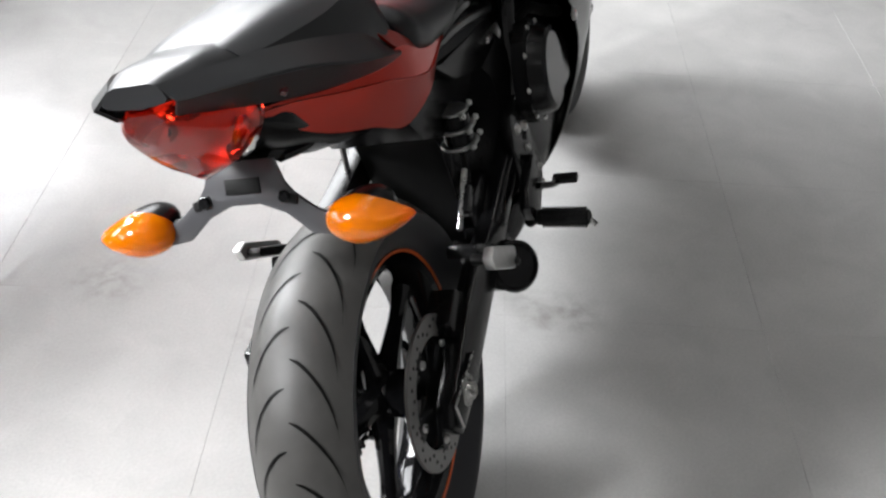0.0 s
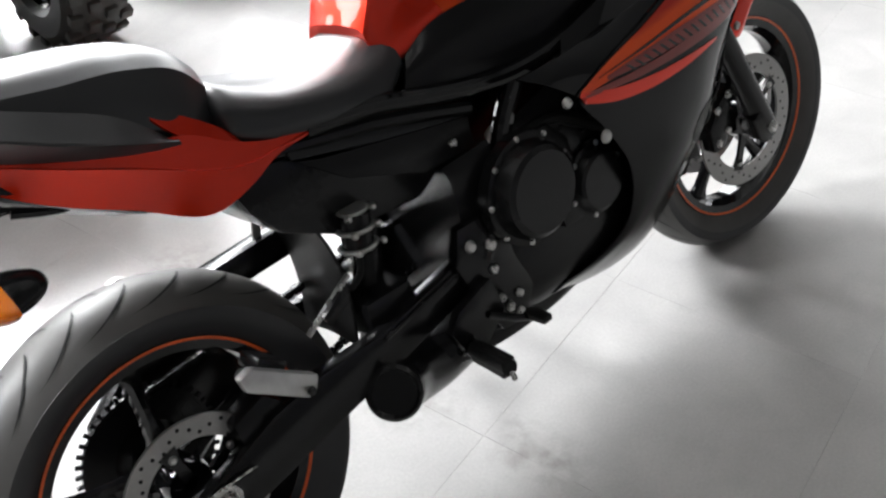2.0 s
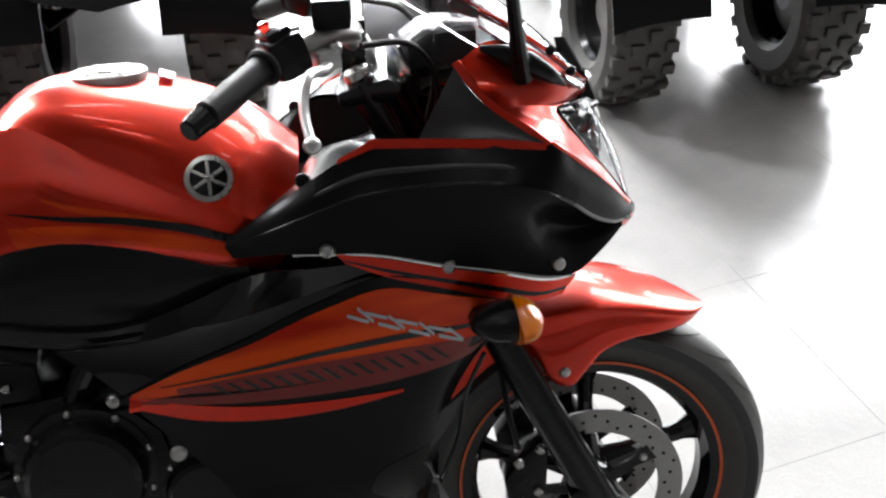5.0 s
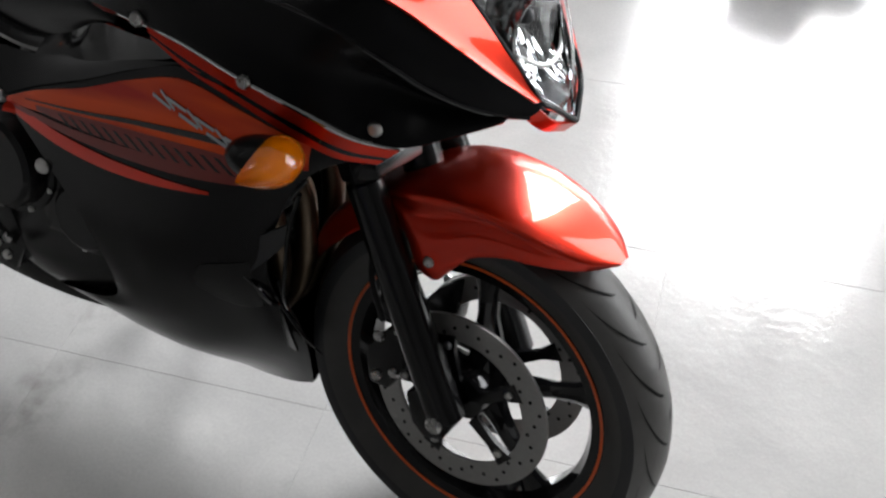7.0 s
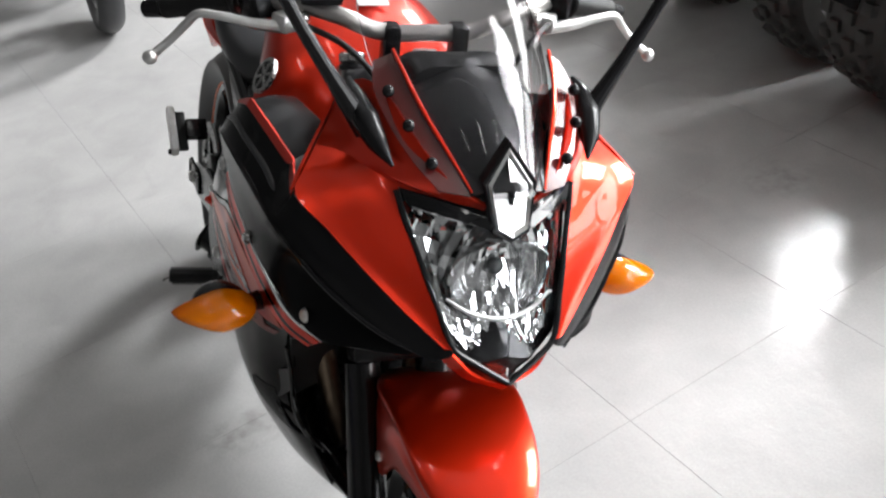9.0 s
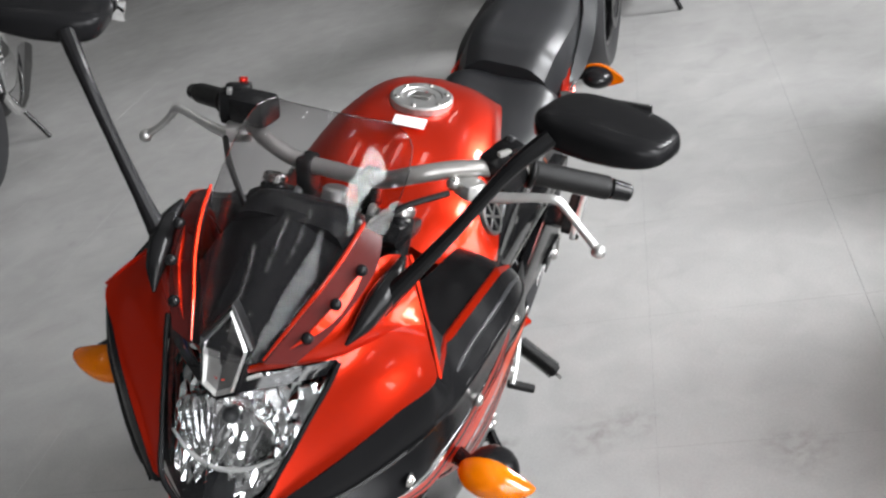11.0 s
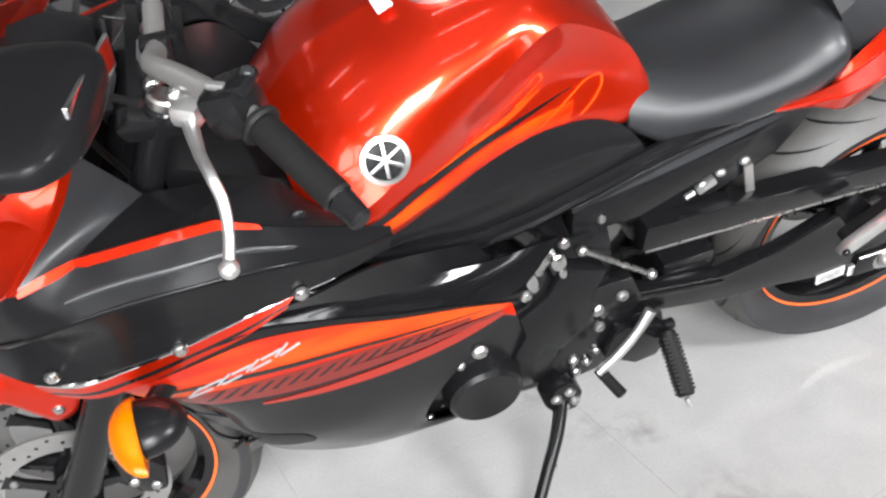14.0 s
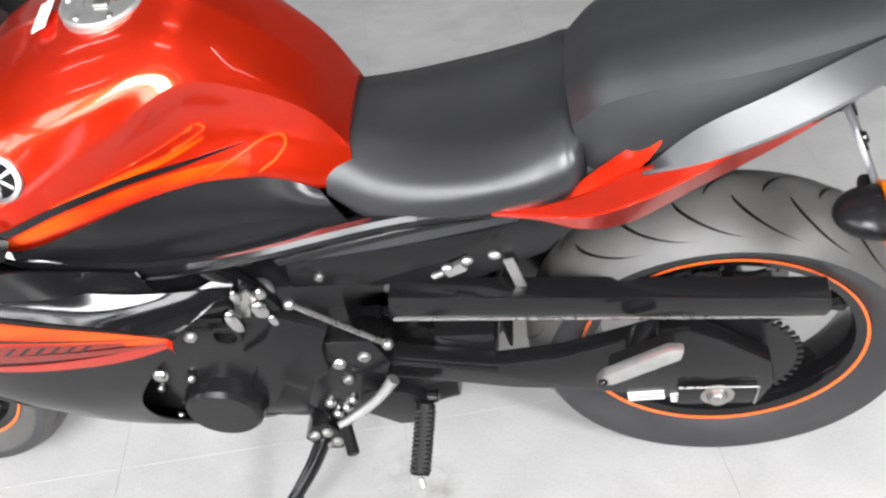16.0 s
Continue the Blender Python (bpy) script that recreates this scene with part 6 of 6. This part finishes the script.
def parked_bike(x, y, turn, paint, label, chrome=False, steer=0.0):
    """A parked motorcycle of another make: wheels, forks, engine, tank, seat and pipes."""
    q = tagged(new("parked_motorcycle"), label, "motorcycle", "parked motorcycles")
    q.matrix_world = pose(x, y, 0.0, 0, 0, turn) @ Matrix.Rotation(radians(-8), 4, "X")
    fm = Matrix.Translation((.70, 0, .4)) @ Matrix.Rotation(radians(steer), 4, "Z") @ Matrix.Translation((-.70, 0, -.4))
    for cx, r, h, nm in ((.74, .33, .055, "front_wheel"), (-.74, .32, .08, "rear_wheel")):
        c, wm = (cx, 0, r), fm if cx > 0 else None
        w = part(nm, lathe([(.22, h * .7), (.20, h * .6), (.195, 0), (.20, -h * .6), (.22, -h * .7), (.21, 0)], c, 48), CHROME if chrome else GLOSS, q, "cast wheel", m=wm)
        part("tyre", lathe(tyre_profile(.219, r, h, .03), c, 60), SIDEWALL, w, "black road tyre", m=wm)
        part("hub", lathe([(.01, .06), (.05, .06), (.05, -.06), (.01, -.06)], c, 24), CHROME if chrome else ENGINE, w, m=wm)
        for k in range(10):
            a = 2 * math.pi * k / 10
            part("spoke", rod((cx + .04 * math.cos(a), .015, r + .04 * math.sin(a)), (cx + .2 * math.cos(a), 0, r + .2 * math.sin(a)), .011, .008, 8), CHROME if chrome else GLOSS, w, m=wm)
        part("disc", lathe([(.145, .062), (.145, .067), (.10, .067), (.10, .062)], c, 40), DISC if chrome else ENGINE, w, m=wm)
    for s in (1, -1):
        part("fork_leg", rod((.74, s * .1, .31), (.42, s * .1, .98), .026), CHROME if chrome else FRAME, q, m=fm)
        part("swingarm", rod((-.1, s * .12, .36), (-.74, s * .12, .31), .024), FRAME, q)
        part("shock", rod((-.36, s * .14, .72), (-.62, s * .14, .36), .03), CHROME if chrome else STEEL, q)
        part("exhaust", tube([(.25, s * .12, .42), (.2, s * .17, .28), (-.1, s * .2, .22), (-.5, s * .22, .28), (-.95, s * .23, .34)], [.022, .024, .03, .045, .048], 26, 14), CHROME if chrome else ENGINE, q, "exhaust pipe")
        part("indicator", blob((.50, s * .24, .86), (.03, .03, .026)), AMBER, q)
    part("engine", hull([[(.26, 0, .62), (.26, .13, .6), (.26, .14, .34), (.26, 0, .26)], [(0, 0, .64), (0, .18, .6), (0, .2, .36), (0, 0, .24)], [(-.2, 0, .58), (-.2, .14, .55), (-.2, .16, .36), (-.2, 0, .28)]], 14, 12), CHROME if chrome else ENGINE, q, "engine")
    for k in range(6):
        part("cooling_fin", block((.08, 0, .46 + .03 * k), (.30, .36, .008), .002), CAST if chrome else ENGINE, q)
    part("tank", hull([[(.40, 0, .92), (.40, .06, .90), (.40, .08, .84), (.40, 0, .8)], [(.22, 0, 1.0), (.22, .13, .96), (.22, .16, .86), (.22, 0, .8)], [(-.1, 0, .88), (-.1, .10, .86), (-.1, .12, .8), (-.1, 0, .76)]], 16, 12), paint, q, "fuel tank")
    part("seat", hull([[(-.08, 0, .84), (-.08, .09, .83), (-.08, .11, .76), (-.08, 0, .74)], [(-.35, 0, .78), (-.35, .14, .77), (-.35, .16, .7), (-.35, 0, .68)], [(-.8, 0, .86), (-.8, .1, .85), (-.8, .11, .78), (-.8, 0, .74)]], 16, 12), VINYL, q, "black seat")
    g = []
    for deg in np.linspace(40, 165, 12):
        a = radians(deg)
        g.append([(-.74 + .35 * math.cos(a), .1 * t, .31 + .37 * math.sin(a) - .03 * t * t) for t in np.linspace(-1, 1, 7)])
    rb = rows_mesh(g)
    bmesh.ops.solidify(rb, geom=rb.faces[:], thickness=.004)
    part("rear_fender", rb, paint, q)
    part("handlebar", tube([(.18, .38, 1.06), (.28, .25, 1.12), (.38, .1, 1.04), (.38, -.1, 1.04), (.28, -.25, 1.12), (.18, -.38, 1.06)], .0125, 30, 10), CHROME if chrome else FRAME, q)
    part("headlight", blob((.50, 0, .92), (.08, .09, .09)), CHROME if chrome else GLOSS, q)
    part("side_stand", rod((.0, .14, .3), (.03, .30, .045), .012), FRAME, q)
    return q


for wx, wy, turn, steer, label, bright in ((0.04, -2.47, 45, -45, "black motorcycle in the row behind", False), (-0.71, -2.48, 45, -45, "black motorcycle with ten-spoke wheels", False), (-1.84, -2.92, 40, -20, "chromed cruiser motorcycle with bright pipes", True), (1.25, -2.75, 48, -40, "blue and black motorcycle in the row", False), (-2.88, -0.15, 4, 0, "black motorcycle parked farther back", False)):
    parked_bike(wx - .74 * math.cos(radians(turn)), wy - .74 * math.sin(radians(turn)), turn, BLUE if "blue" in label else GLOSS, label, bright, steer)

# ---------------------------------------------------------------- floor tiles, last
TILE, TURN = 0.56, 11.5
floor_ = tagged(new("floor"), "pale grey painted showroom floor with thin joints and scuffs", "floor", kind="structure")
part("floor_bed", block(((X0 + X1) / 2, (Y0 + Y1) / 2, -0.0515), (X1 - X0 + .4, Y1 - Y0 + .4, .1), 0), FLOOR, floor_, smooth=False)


def tile_mesh(bm, cx, cy):
    h, g, c = TILE / 2, 0.0001, 0.0004
    rot_ = Matrix.Rotation(radians(TURN), 4, "Z")
    lo = [bm.verts.new(rot_ @ Vector((cx + a * (h - g), cy + b * (h - g), -0.0014))) for a, b in ((-1, -1), (1, -1), (1, 1), (-1, 1))]
    mi = [bm.verts.new(rot_ @ Vector((cx + a * (h - g), cy + b * (h - g), -0.0007))) for a, b in ((-1, -1), (1, -1), (1, 1), (-1, 1))]
    hi = [bm.verts.new(rot_ @ Vector((cx + a * (h - g - c), cy + b * (h - g - c), 0.0))) for a, b in ((-1, -1), (1, -1), (1, 1), (-1, 1))]
    bm.faces.new(hi)
    for i in range(4):
        j = (i + 1) % 4
        bm.faces.new((lo[i], lo[j], mi[j], mi[i]))
        bm.faces.new((mi[i], mi[j], hi[j], hi[i]))


one = bmesh.new()
tile_mesh(one, 0, 0)
tile_me = bpy.data.meshes.new("floor_tile")
one.to_mesh(tile_me)
one.free()
tile_me.materials.append(FLOOR)
rest = bmesh.new()
rot2 = Matrix.Rotation(radians(TURN), 4, "Z")
for i in range(-20, 22):
    for j in range(-20, 21):
        cx, cy = .13 + TILE * i, .30 + TILE * j
        w = rot2 @ Vector((cx, cy, 0))
        if not (X0 - .4 < w.x < X1 + .4 and Y0 - .4 < w.y < Y1 + .4):
            continue
        if abs(w.x) < 4.2 and abs(w.y) < 2.9 and abs(i) < 8 and abs(j) < 6:
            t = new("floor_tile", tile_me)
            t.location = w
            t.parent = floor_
        else:
            tile_mesh(rest, cx, cy)
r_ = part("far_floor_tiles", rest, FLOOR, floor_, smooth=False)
r_["kind"] = "stuff"
